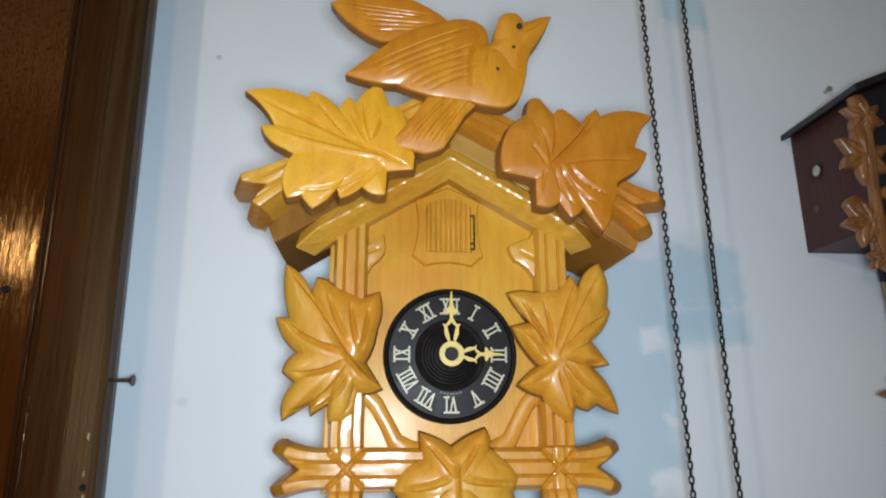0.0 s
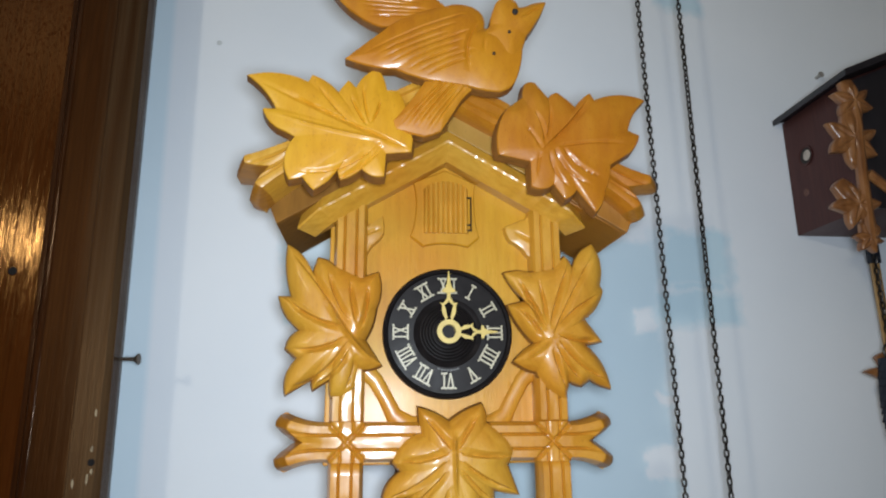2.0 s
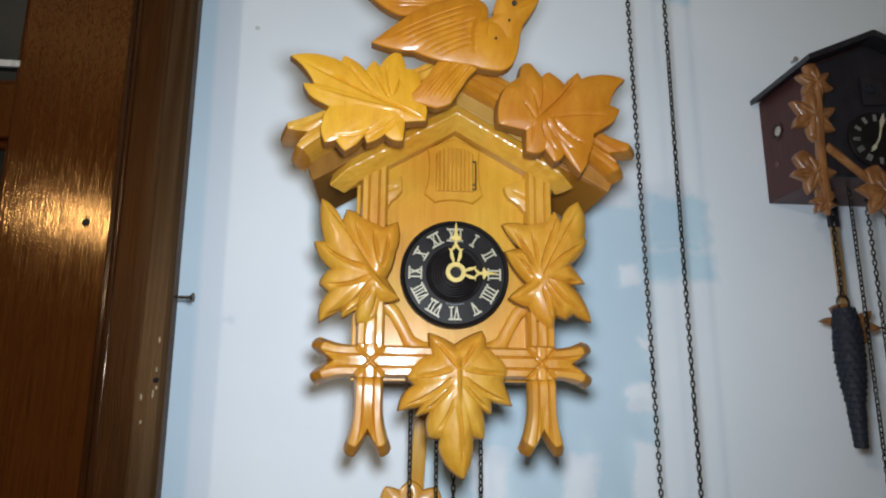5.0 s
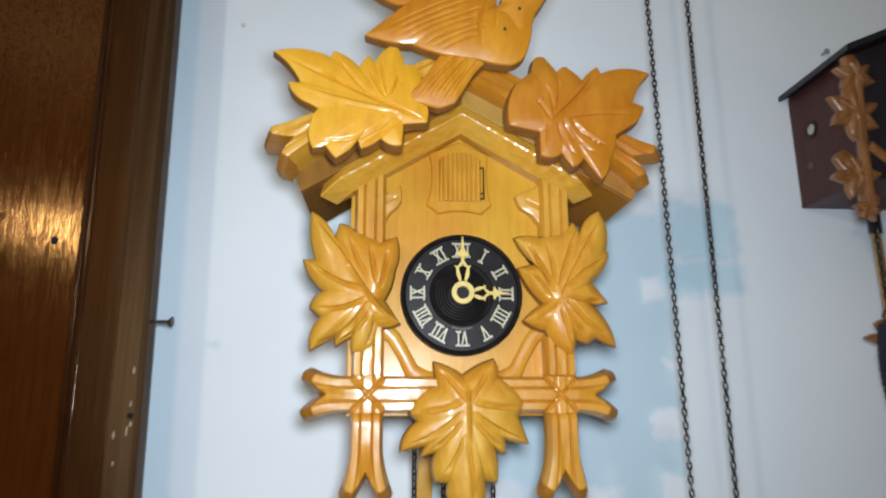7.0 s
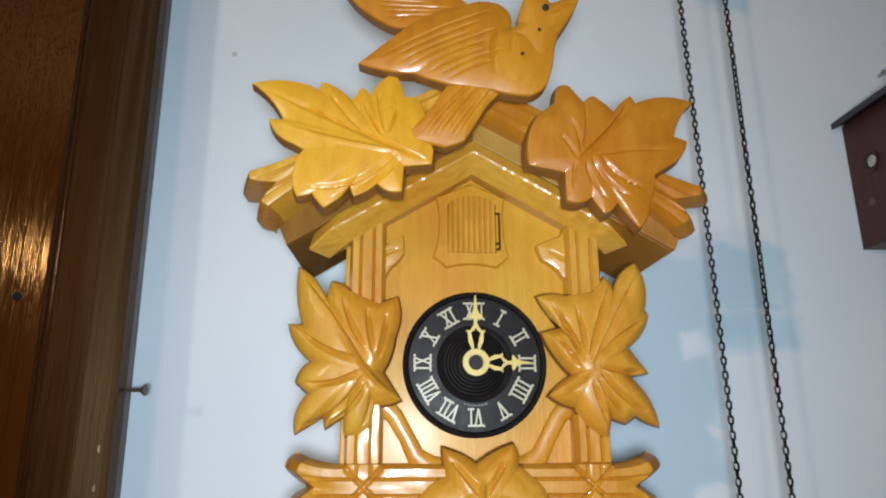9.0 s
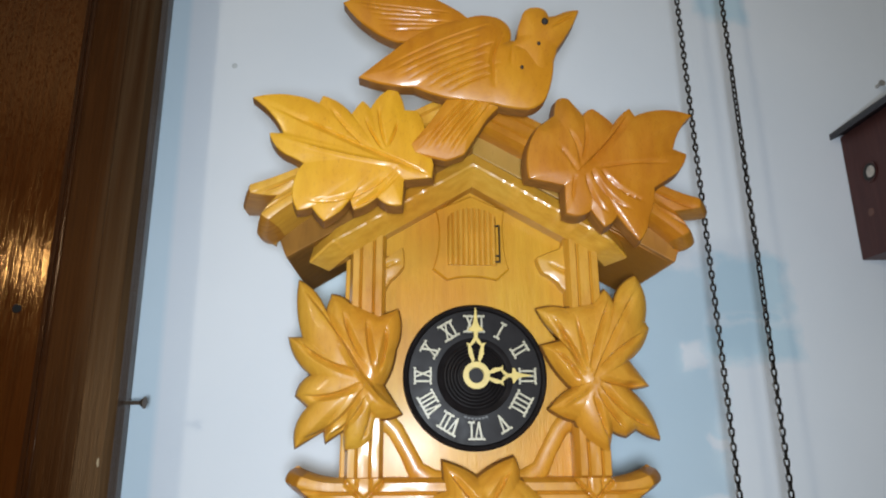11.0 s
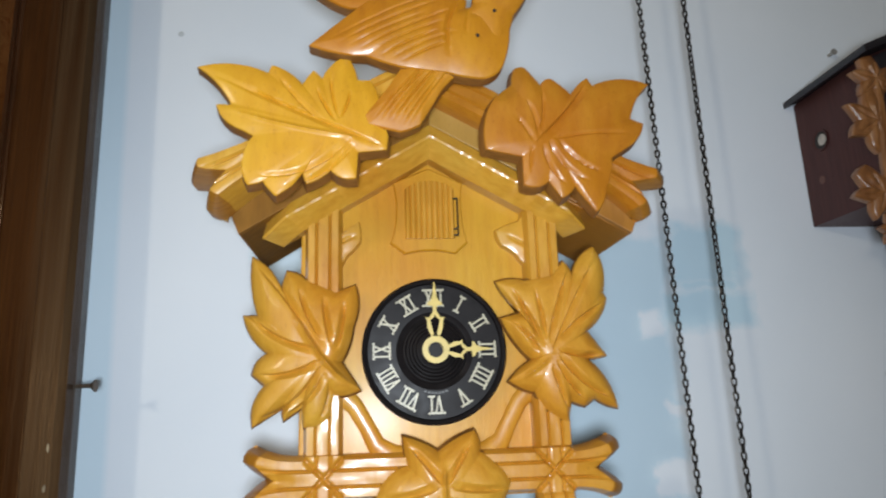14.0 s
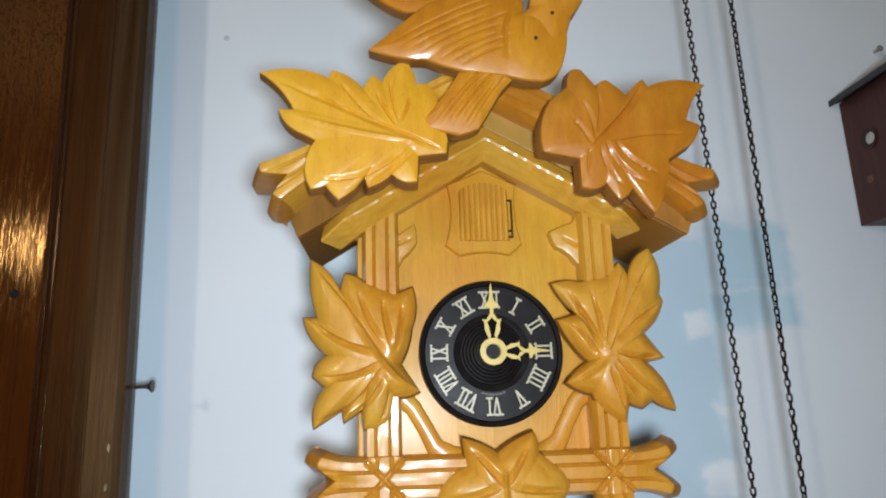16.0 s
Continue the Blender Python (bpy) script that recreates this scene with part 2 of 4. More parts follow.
def wood(name, dark, mid, light, rough=0.38, coat=0.24, stretch=(14, 40, 3), bump=0.06, blotch=0.25, turn=(0, 0, 0), coat_rough=0.21, sheen=None, deep=0.002, drift=0.0):
    """Varnished wood: a fine grain, cloudy patches and, by drift, a slow turn of the stain from yellow to orange."""
    m, t, p = material(name)
    at = node(t, "ShaderNodeTexCoord").outputs["Object"]
    far = node(t, "ShaderNodeMapping", {"Vector": at, "Rotation": [radians(a) for a in turn], "Scale": stretch}).outputs[0]
    grain = node(t, "ShaderNodeTexNoise", {"Vector": far, "Scale": 9.0, "Detail": 5.0, "Roughness": 0.55, "Distortion": 0.3}).outputs[0]
    patch = node(t, "ShaderNodeTexNoise", {"Vector": at, "Scale": 13.0, "Detail": 4.0}).outputs[0]
    fine = node(t, "ShaderNodeTexNoise", {"Vector": far, "Scale": 42.0, "Detail": 3.0}).outputs[0]
    mix = node(t, "ShaderNodeMath", [grain, node(t, "ShaderNodeMath", [patch, blotch], operation="MULTIPLY").outputs[0]], operation="ADD").outputs[0]
    if drift:
        dark, light = [[a + 0.45 * (b - a) for a, b in zip(c, mid)] for c in (dark, light)]
    col = ramp(t, mix, [(0.30 + blotch * 0.4, dark), (0.52 + blotch * 0.5, mid), (0.80 + blotch * 0.6, light)])
    if drift:
        slow = node(t, "ShaderNodeTexNoise", {"Vector": at, "Scale": 11.0, "Detail": 2.0, "Roughness": 0.6}).outputs[0]
        tint = ramp(t, slow, [(0.36, (1 - 0.02 * drift, 1 - 0.24 * drift, 1 - 0.40 * drift)), (0.62, (1, 1, 1))])
        col = node(t, "ShaderNodeMix", {0: 1.0, 6: col, 7: tint}, data_type="RGBA", blend_type="MULTIPLY").outputs[2]
        speck = node(t, "ShaderNodeTexNoise", {"Vector": far, "Scale": 90.0, "Detail": 2.0}).outputs[0]
        pores = ramp(t, speck, [(0.28, (0.72, 0.62, 0.55)), (0.40, (1, 1, 1))])
        col = node(t, "ShaderNodeMix", {0: 0.7, 6: col, 7: pores}, data_type="RGBA", blend_type="MULTIPLY").outputs[2]
    t.links.new(col, p.inputs["Base Color"])
    rg = node(t, "ShaderNodeMapRange", [patch, 0.3, 0.7, rough - 0.07, rough + 0.09]).outputs[0]
    t.links.new(rg, p.inputs["Roughness"])
    if sheen:
        p.inputs["Specular Tint"].default_value = (*sheen, 1)
        p.inputs["IOR"].default_value = 1.6
    p.inputs["Coat Weight"].default_value = coat
    p.inputs["Coat Roughness"].default_value = coat_rough
    both = node(t, "ShaderNodeMath", [fine, grain], operation="ADD").outputs[0]
    b = node(t, "ShaderNodeBump", {"Strength": bump, "Distance": deep, "Height": both}).outputs[0]
    t.links.new(b, p.inputs["Normal"])
    return m


def plain(name, colour, rough=0.5, metal=0.0, vary=0.15, scale=60.0, bump=0.05, coat=0.0):
    m, t, p = material(name)
    at = node(t, "ShaderNodeTexCoord").outputs["Object"]
    n = node(t, "ShaderNodeTexNoise", {"Vector": at, "Scale": scale, "Detail": 5.0}).outputs[0]
    t.links.new(ramp(t, n, [(0.3, [c * (1 - vary) for c in colour]), (0.7, [min(1, c * (1 + vary)) for c in colour])]), p.inputs["Base Color"])
    t.links.new(node(t, "ShaderNodeMapRange", [n, 0.3, 0.7, max(0.02, rough - 0.08), rough + 0.08]).outputs[0], p.inputs["Roughness"])
    p.inputs["Metallic"].default_value = metal
    p.inputs["Coat Weight"].default_value = coat
    t.links.new(node(t, "ShaderNodeBump", {"Strength": bump, "Distance": 0.002, "Height": n}).outputs[0], p.inputs["Normal"])
    return m


HONEY = wood("honey_wood", (0.416, 0.178, 0.0139), (0.555, 0.291, 0.0294), (0.664, 0.386, 0.0568), blotch=0.5, rough=0.40, coat=0.40, coat_rough=0.16, drift=0.75)
YELLOW = wood("yellow_wood", (0.489, 0.225, 0.0078), (0.624, 0.325, 0.0140), (0.697, 0.395, 0.0263), turn=(0, 40, 0), blotch=0.5, rough=0.48, coat=0.36, coat_rough=0.17, drift=0.55)
AMBER = wood("amber_wood", (0.359, 0.114, 0.0045), (0.456, 0.173, 0.0067), (0.533, 0.241, 0.0136), turn=(0, -35, 0), blotch=0.5, rough=0.48, coat=0.36, coat_rough=0.17, drift=0.55)
BIRD = wood("matt_amber_wood", (0.375, 0.126, 0.0042), (0.504, 0.208, 0.0064), (0.582, 0.275, 0.0127), turn=(0, 60, 0), rough=0.5, coat=0.32, coat_rough=0.17, blotch=0.45, bump=0.03, drift=0.55)
# brown cut sides of the carvings, their grazing-light shade included in the colour
EDGE = wood("shaded_cut_edge", (0.15, 0.058, 0.012), (0.22, 0.090, 0.018), (0.30, 0.13, 0.03), rough=0.5, coat=0.1)
PLATE = wood("plate_wood", (0.439, 0.196, 0.0069), (0.533, 0.270, 0.0114), (0.608, 0.343, 0.0255), rough=0.46, coat=0.15, coat_rough=0.20, stretch=(30, 30, 2.5), bump=0.14, sheen=(1.0, 0.88, 0.6), blotch=0.4, drift=0.9)
OLIVE = wood("raw_edge_wood", (0.30, 0.16, 0.028), (0.40, 0.225, 0.04), (0.48, 0.29, 0.07), rough=0.42, coat=0.2, turn=(0, 30, 0), drift=0.55)
FORKEND = wood("stained_bar_end", (0.26, 0.095, 0.006), (0.36, 0.145, 0.010), (0.44, 0.20, 0.018), rough=0.45, coat=0.15)
# brown of the case; on the left roof boards it also carries their shade
BROWN = wood("shaded_brown_wood", (0.13, 0.052, 0.006), (0.19, 0.080, 0.009), (0.25, 0.113, 0.014), rough=0.6, coat=0.0, sheen=(1.0, 0.7, 0.4))
SIENNA = wood("sienna_wood", (0.336, 0.129, 0.0100), (0.437, 0.179, 0.0160), (0.515, 0.235, 0.0300), rough=0.36, coat=0.35, drift=0.55)
# roof edge's outer half, browned for the shade it stands in
RUSSET = wood("russet_roof_wood", (0.250, 0.100, 0.0121), (0.338, 0.140, 0.0176), (0.413, 0.181, 0.0275), rough=0.45, coat=0.15, turn=(0, 30, 0))
DOORWOOD = wood("dark_varnished_wood", (0.034, 0.0078, 0.0014), (0.052, 0.0128, 0.0022), (0.070, 0.0185, 0.0034), rough=0.14, coat=0.0, stretch=(62, 62, 2.2), bump=0.10, deep=0.0008, sheen=(1.0, 0.56, 0.20))
DOORWOOD.node_tree.nodes["Principled BSDF"].inputs["IOR"].default_value = 1.5


def brushed(m, low, high):
    """Old brushed varnish: the gloss breaks into short upright streaks and pits."""
    t = m.node_tree
    p = t.nodes["Principled BSDF"]
    at = node(t, "ShaderNodeTexCoord").outputs["Object"]
    streak = node(t, "ShaderNodeTexNoise", {"Vector": node(t, "ShaderNodeMapping", {"Vector": at, "Scale": (900, 900, 40)}).outputs[0], "Scale": 1.0, "Detail": 2.0}).outputs[0]
    t.links.new(node(t, "ShaderNodeMapRange", [streak, 0.38, 0.62, low, high]).outputs[0], p.inputs["Roughness"])
    pit = node(t, "ShaderNodeTexNoise", {"Vector": node(t, "ShaderNodeMapping", {"Vector": at, "Scale": (800, 800, 380)}).outputs[0], "Scale": 1.0, "Detail": 2.0}).outputs[0]
    t.links.new(node(t, "ShaderNodeMapRange", [pit, 0.52, 0.62, 0.62, 0.10]).outputs[0], p.inputs["Specular IOR Level"])
    comb = node(t, "ShaderNodeTexNoise", {"Vector": node(t, "ShaderNodeMapping", {"Vector": at, "Scale": (620, 620, 26)}).outputs[0], "Scale": 1.0, "Detail": 3.0}).outputs[0]
    t.links.new(node(t, "ShaderNodeBump", {"Strength": 0.30, "Distance": 0.0006, "Height": comb}).outputs[0], p.inputs["Normal"])


brushed(DOORWOOD, 0.07, 0.16)
FRAMEWOOD = wood("red_brown_frame_wood", (0.013, 0.0034, 0.0008), (0.025, 0.0072, 0.0015), (0.046, 0.0145, 0.0034), rough=0.42, coat=0.0, stretch=(40, 40, 1.5), bump=0.4, deep=0.0008, sheen=(1.0, 0.5, 0.2))
FRAMEWOOD.node_tree.nodes["Principled BSDF"].inputs["IOR"].default_value = 1.38
MOULD = wood("polished_moulding_wood", (0.014, 0.0035, 0.0008), (0.028, 0.0075, 0.0014), (0.046, 0.013, 0.0026), rough=0.17, coat=0.0, stretch=(40, 40, 1.5), bump=0.12, deep=0.0008, sheen=(1.0, 0.75, 0.55))
MOULD.node_tree.nodes["Principled BSDF"].inputs["IOR"].default_value = 1.36


def rubbed():
    """The casing's red-brown varnish, rubbed through to olive-brown wood in long streaks towards its outer edge."""
    m = FRAMEWOOD.copy()
    m.name = "rubbed_frame_wood"
    t = m.node_tree
    p = t.nodes["Principled BSDF"]
    at = node(t, "ShaderNodeTexCoord").outputs["Object"]
    xyz = node(t, "ShaderNodeSeparateXYZ", [at])
    x = node(t, "ShaderNodeMath", [xyz.outputs[2], 0.014, xyz.outputs[0]], operation="MULTIPLY_ADD").outputs[0]
    streak = node(t, "ShaderNodeTexNoise", {"Vector": node(t, "ShaderNodeMapping", {"Vector": at, "Scale": (190, 190, 3)}).outputs[0], "Scale": 1.0, "Detail": 4.0}).outputs[0]
    x = node(t, "ShaderNodeMath", [streak, 0.030, x], operation="MULTIPLY_ADD").outputs[0]
    worn = node(t, "ShaderNodeMapRange", [x, 0.037, 0.054, 0.0, 1.0]).outputs[0]
    olive = ramp(t, streak, [(0.3, (0.026, 0.0125, 0.0055)), (0.7, (0.058, 0.0370, 0.0195))])
    old = p.inputs["Base Color"].links[0].from_socket
    t.links.new(node(t, "ShaderNodeMix", {0: worn, 6: old, 7: olive}, data_type="RGBA").outputs[2], p.inputs["Base Color"])
    return m


RUBBED = rubbed()
EBONY = wood("ebony_stained_wood", (0.009, 0.008, 0.011), (0.015, 0.013, 0.017), (0.023, 0.020, 0.024), rough=0.45, coat=0.1)
MAHOGANY = wood("mahogany_wood", (0.026, 0.0085, 0.008), (0.040, 0.013, 0.011), (0.058, 0.020, 0.016), rough=0.5, coat=0.0, sheen=(1.0, 0.5, 0.45))
TWIG = wood("brown_carving_wood", (0.13, 0.046, 0.014), (0.24, 0.098, 0.030), (0.38, 0.19, 0.075), rough=0.35, coat=0.4)
BLACK = plain("black_dial_plastic", (0.011, 0.009, 0.009), rough=0.42, vary=0.2, scale=140, bump=0.03)
BLACK.node_tree.nodes["Principled BSDF"].inputs["IOR"].default_value = 1.24
CREAM = plain("cream_plastic", (0.50, 0.46, 0.33), rough=0.4, vary=0.10, scale=200)
IVORY = plain("yellowed_plastic", (0.60, 0.45, 0.12), rough=0.4, vary=0.10, scale=200)
IRON = plain("blackened_chain_brass", (0.035, 0.03, 0.026), rough=0.38, metal=0.8, vary=0.3, scale=300)
STEEL = plain("rusty_steel", (0.10, 0.075, 0.055), rough=0.45, metal=0.7, vary=0.4, scale=400)
CONE = plain("dark_iron_cone", (0.006, 0.009, 0.018), rough=0.7, metal=0.0, vary=0.3, scale=200)
DARK = plain("dark_opening", (0.02, 0.016, 0.014), rough=0.8)
SILVER = plain("pale_grille", (0.42, 0.38, 0.33), rough=0.7, vary=0.2, scale=300)


def wall_paint():
    """White distemper, thin in places over an older sky-blue coat."""
    m, t, p = material("wall_paint")
    at = node(t, "ShaderNodeTexCoord").outputs["Object"]
    wob = node(t, "ShaderNodeTexNoise", {"Vector": at, "Scale": 28.0, "Detail": 5.0, "Roughness": 0.6}).outputs["Color"]
    off = node(t, "ShaderNodeVectorMath", [wob, (0.5, 0.5, 0.5)], operation="SUBTRACT").outputs[0]
    sc = node(t, "ShaderNodeVectorMath", {0: off, 3: 0.034}, operation="SCALE").outputs[0]
    xyz = node(t, "ShaderNodeSeparateXYZ", [node(t, "ShaderNodeVectorMath", [at, sc], operation="ADD").outputs[0]])
    X, Z = xyz.outputs[0], xyz.outputs[2]

    def edge(v, a, soft, rising):
        return node(t, "ShaderNodeMapRange", [v, a - soft, a + soft, 0.0 if rising else 1.0, 1.0 if rising else 0.0]).outputs[0]

    def area(x0, x1, z0, z1, soft=0.002, amount=1.0):
        k = edge(X, x0, soft, True)
        for q in (edge(X, x1, soft, False), edge(Z, z0, soft, True), edge(Z, z1, soft, False)):
            k = node(t, "ShaderNodeMath", [k, q], operation="MULTIPLY").outputs[0]
        return node(t, "ShaderNodeMath", [k, amount], operation="MULTIPLY").outputs[0]

    def joined(areas):
        got = None
        for a in areas:
            k = area(*a)
            got = k if got is None else node(t, "ShaderNodeMath", [got, k], operation="MAXIMUM").outputs[0]
        return got

    mask = joined(((0.215, 0.281, 1.660, 1.711, 0.006, 0.9), (0.205, 0.285, 1.623, 1.656, 0.006, 0.9), (0.225, 0.272, 1.655, 1.665, 0.004, 0.9), (0.233, 0.279, 1.946, 2.0, 0.006, 0.9),
                   (-0.02, 0.212, 1.30, 1.707, 0.007, 0.72), (-0.13, -0.07, 1.62, 1.70, 0.004, 0.6)))
    holes = joined(((0.183, 0.206, 1.614, 1.635, 0.0025), (0.183, 0.225, 1.491, 1.514, 0.0025), (0.188, 0.225, 1.30, 1.460, 0.003), (0.199, 0.22, 1.553, 1.562, 0.002), (0.16, 0.205, 1.697, 1.72, 0.004), (0.118, 0.150, 1.40, 1.447, 0.004), (0.03, 0.062, 1.38, 1.452, 0.004)))
    mask = node(t, "ShaderNodeMath", [mask, node(t, "ShaderNodeMath", [1.0, holes], operation="SUBTRACT").outputs[0]], operation="MULTIPLY").outputs[0]
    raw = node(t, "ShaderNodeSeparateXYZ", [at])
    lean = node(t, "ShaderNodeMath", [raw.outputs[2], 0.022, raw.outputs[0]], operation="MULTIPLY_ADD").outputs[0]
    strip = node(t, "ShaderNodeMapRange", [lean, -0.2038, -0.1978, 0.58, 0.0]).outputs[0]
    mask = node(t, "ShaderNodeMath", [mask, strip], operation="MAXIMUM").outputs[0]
    stain = node(t, "ShaderNodeTexNoise", {"Vector": at, "Scale": 5.0, "Detail": 6.0}).outputs[0]
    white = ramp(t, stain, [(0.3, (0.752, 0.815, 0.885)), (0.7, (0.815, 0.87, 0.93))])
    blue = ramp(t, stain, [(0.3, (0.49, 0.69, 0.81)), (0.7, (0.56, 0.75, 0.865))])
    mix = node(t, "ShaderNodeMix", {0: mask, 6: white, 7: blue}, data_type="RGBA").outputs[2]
    t.links.new(mix, p.inputs["Base Color"])
    p.inputs["Roughness"].default_value = 0.75
    grit = node(t, "ShaderNodeTexNoise", {"Vector": at, "Scale": 260.0, "Detail": 4.0}).outputs[0]
    lump = node(t, "ShaderNodeTexNoise", {"Vector": at, "Scale": 22.0, "Detail": 3.0}).outputs[0]
    h = node(t, "ShaderNodeMath", [node(t, "ShaderNodeMath", [grit, 0.12], operation="MULTIPLY").outputs[0], lump], operation="ADD").outputs[0]
    h = node(t, "ShaderNodeMath", [h, node(t, "ShaderNodeMath", [mask, -0.25], operation="MULTIPLY").outputs[0]], operation="ADD").outputs[0]
    t.links.new(node(t, "ShaderNodeBump", {"Strength": 0.22, "Distance": 0.003, "Height": h}).outputs[0], p.inputs["Normal"])
    return m


PAINT = wall_paint()
PLAINWALL = plain("plain_wall_paint", (0.60, 0.62, 0.63), rough=0.8, vary=0.06, scale=6)
FLOOR = wood("floor_boards", (0.10, 0.05, 0.02), (0.16, 0.085, 0.035), (0.22, 0.12, 0.05), rough=0.5, coat=0.1)

# ---- the room ----
def block(name, dims, mat, label, category):
    bm = bmesh.new()
    box(bm, *dims)
    return solid(name, bm, mat, label, category)


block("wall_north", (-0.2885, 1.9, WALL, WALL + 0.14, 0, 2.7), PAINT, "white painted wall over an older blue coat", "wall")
block("wall_over_door", (-1.25, -0.2885, WALL, WALL + 0.14, 2.12, 2.7), PLAINWALL, "plain white painted wall above the door", "wall")
block("wall_north_far", (-2.4, -1.25, WALL, WALL + 0.14, 0, 2.7), PLAINWALL, "plain white painted wall beside the door", "wall")
block("wall_east", (1.9, 2.0, -2.6, WALL, 0, 2.7), PLAINWALL, "plain white painted side wall", "wall")
block("wall_west", (-2.5, -2.4, -2.6, WALL, 0, 2.7), PLAINWALL, "plain white painted side wall", "wall")
block("wall_south", (-2.5, 2.0, -2.7, -2.6, 0, 2.7), PLAINWALL, "plain white painted rear wall", "wall")
block("floor", (-2.5, 2.0, -2.7, WALL + 0.14, -0.05, 0), FLOOR, "brown wooden floor", "floor")
block("ceiling", (-2.5, 2.0, -2.7, WALL + 0.14, 2.7, 2.75), PLAINWALL, "plain white ceiling", "ceiling")
block("wall_behind_door", (-1.4, -0.1, 0.95, 1.0, 0, 2.7), DARK, "dark hallway wall behind the door glass", "wall")

# ---- the door and its frame ----
LEAN = Matrix.Identity(4)
LEAN[0][2], LEAN[0][3] = -0.014, 0.014 * 1.6       # the frame stands a little out of plumb


def door_frame():
    root = thing("door_frame", (-0.27, 0.545, 0), "red-brown varnished wooden door frame with a worn edge", "door frame", "", "structure")

    def post(name, mat, label="", round_edge=0.002, dims=()):
        bm = bmesh.new()
        box(bm, *dims, round_edge)
        bm.transform(LEAN)
        part(name, bm, mat, root, label, smooth=False)

    post("casing", RUBBED, "", 0.0008, (-0.2900, -0.2632, 0.512, 0.565, 0, 2.12))
    bm = bmesh.new()
    foot = [(-0.2630, 0.5122), (-0.2460, 0.5150), (-0.2418, 0.5185), (-0.2412, 0.5300), (-0.2555, WALL - 0.0005), (-0.2630, WALL - 0.0005)]
    low, high = [bm.verts.new((x, y, 0)) for x, y in foot], [bm.verts.new((x, y, 2.12)) for x, y in foot]
    for i in range(6):
        bm.faces.new((low[i], low[(i + 1) % 6], high[(i + 1) % 6], high[i]))
    bm.faces.new(low), bm.faces.new(high)
    bm.transform(LEAN)
    part("worn_edge", bm, RUBBED, root, "scraped grey-brown outer band of the frame", smooth=False)
    post("backing", FRAMEWOOD, "", 0.0, (-0.2880, -0.2634, 0.5655, WALL - 0.0005, 0, 2.12))
    bm = bmesh.new()
    for x, y, r in ((-0.2935, 0.5205, 0.0052), (-0.3015, 0.5300, 0.0036)):
        tube(bm, [(x, y, z) for z in (0, 1.0, 2.12)], r, 16)
    box(bm, -0.3055, -0.2902, 0.5255, 0.565, 0, 2.12, 0.001)
    bm.transform(LEAN)
    part("moulding", bm, MOULD, root, "rounded vertical moulding", angle=29)
    post("head", FRAMEWOOD, "", 0.002, (-1.25, -0.312, 0.512, WALL + 0.1, 2.06, 2.12))
    post("far_casing", FRAMEWOOD, "", 0.002, (-1.25, -1.20, 0.512, WALL + 0.1, 0, 2.06))
    bm = bmesh.new()
    lathe(bm, [(0, 0.0007), (0.0019, 0.0006), (0.0026, 0.0)], pose(-0.2475, 0.5146, 1.514, 90), 12)
    part("nail_hole", bm, plain("black_nail_hole", (0.003, 0.002, 0.002), 0.95), root, "old nail hole in the worn band")
    rnd = random.Random(9)
    chips = plain("bare_wood_chip", (0.30, 0.24, 0.15), 0.8, vary=0.3, scale=200)
    for x, z in ((-0.2478, 1.548), (-0.2488, 1.503), (-0.2466, 1.508), (-0.2478, 1.523), (-0.2560, 1.480), (-0.2575, 1.500)):
        bm = bmesh.new()
        w, h = rnd.uniform(0.0007, 0.0013), rnd.uniform(0.002, 0.006)
        vs = [bm.verts.new((x + w * math.cos(a) * rnd.uniform(0.6, 1), 0.5116 + 0.165 * (x + 0.263), z + h * math.sin(a) * rnd.uniform(0.6, 1))) for a in [k * math.pi / 5 for k in range(10)]]
        got = bmesh.ops.extrude_face_region(bm, geom=[bm.faces.new(vs)])
        bmesh.ops.translate(bm, verts=[v for v in got["geom"] if isinstance(v, bmesh.types.BMVert)], vec=(0, 0.0006, 0))
        part("wood_chip", bm, chips, root, "pale chipped spot", smooth=False)


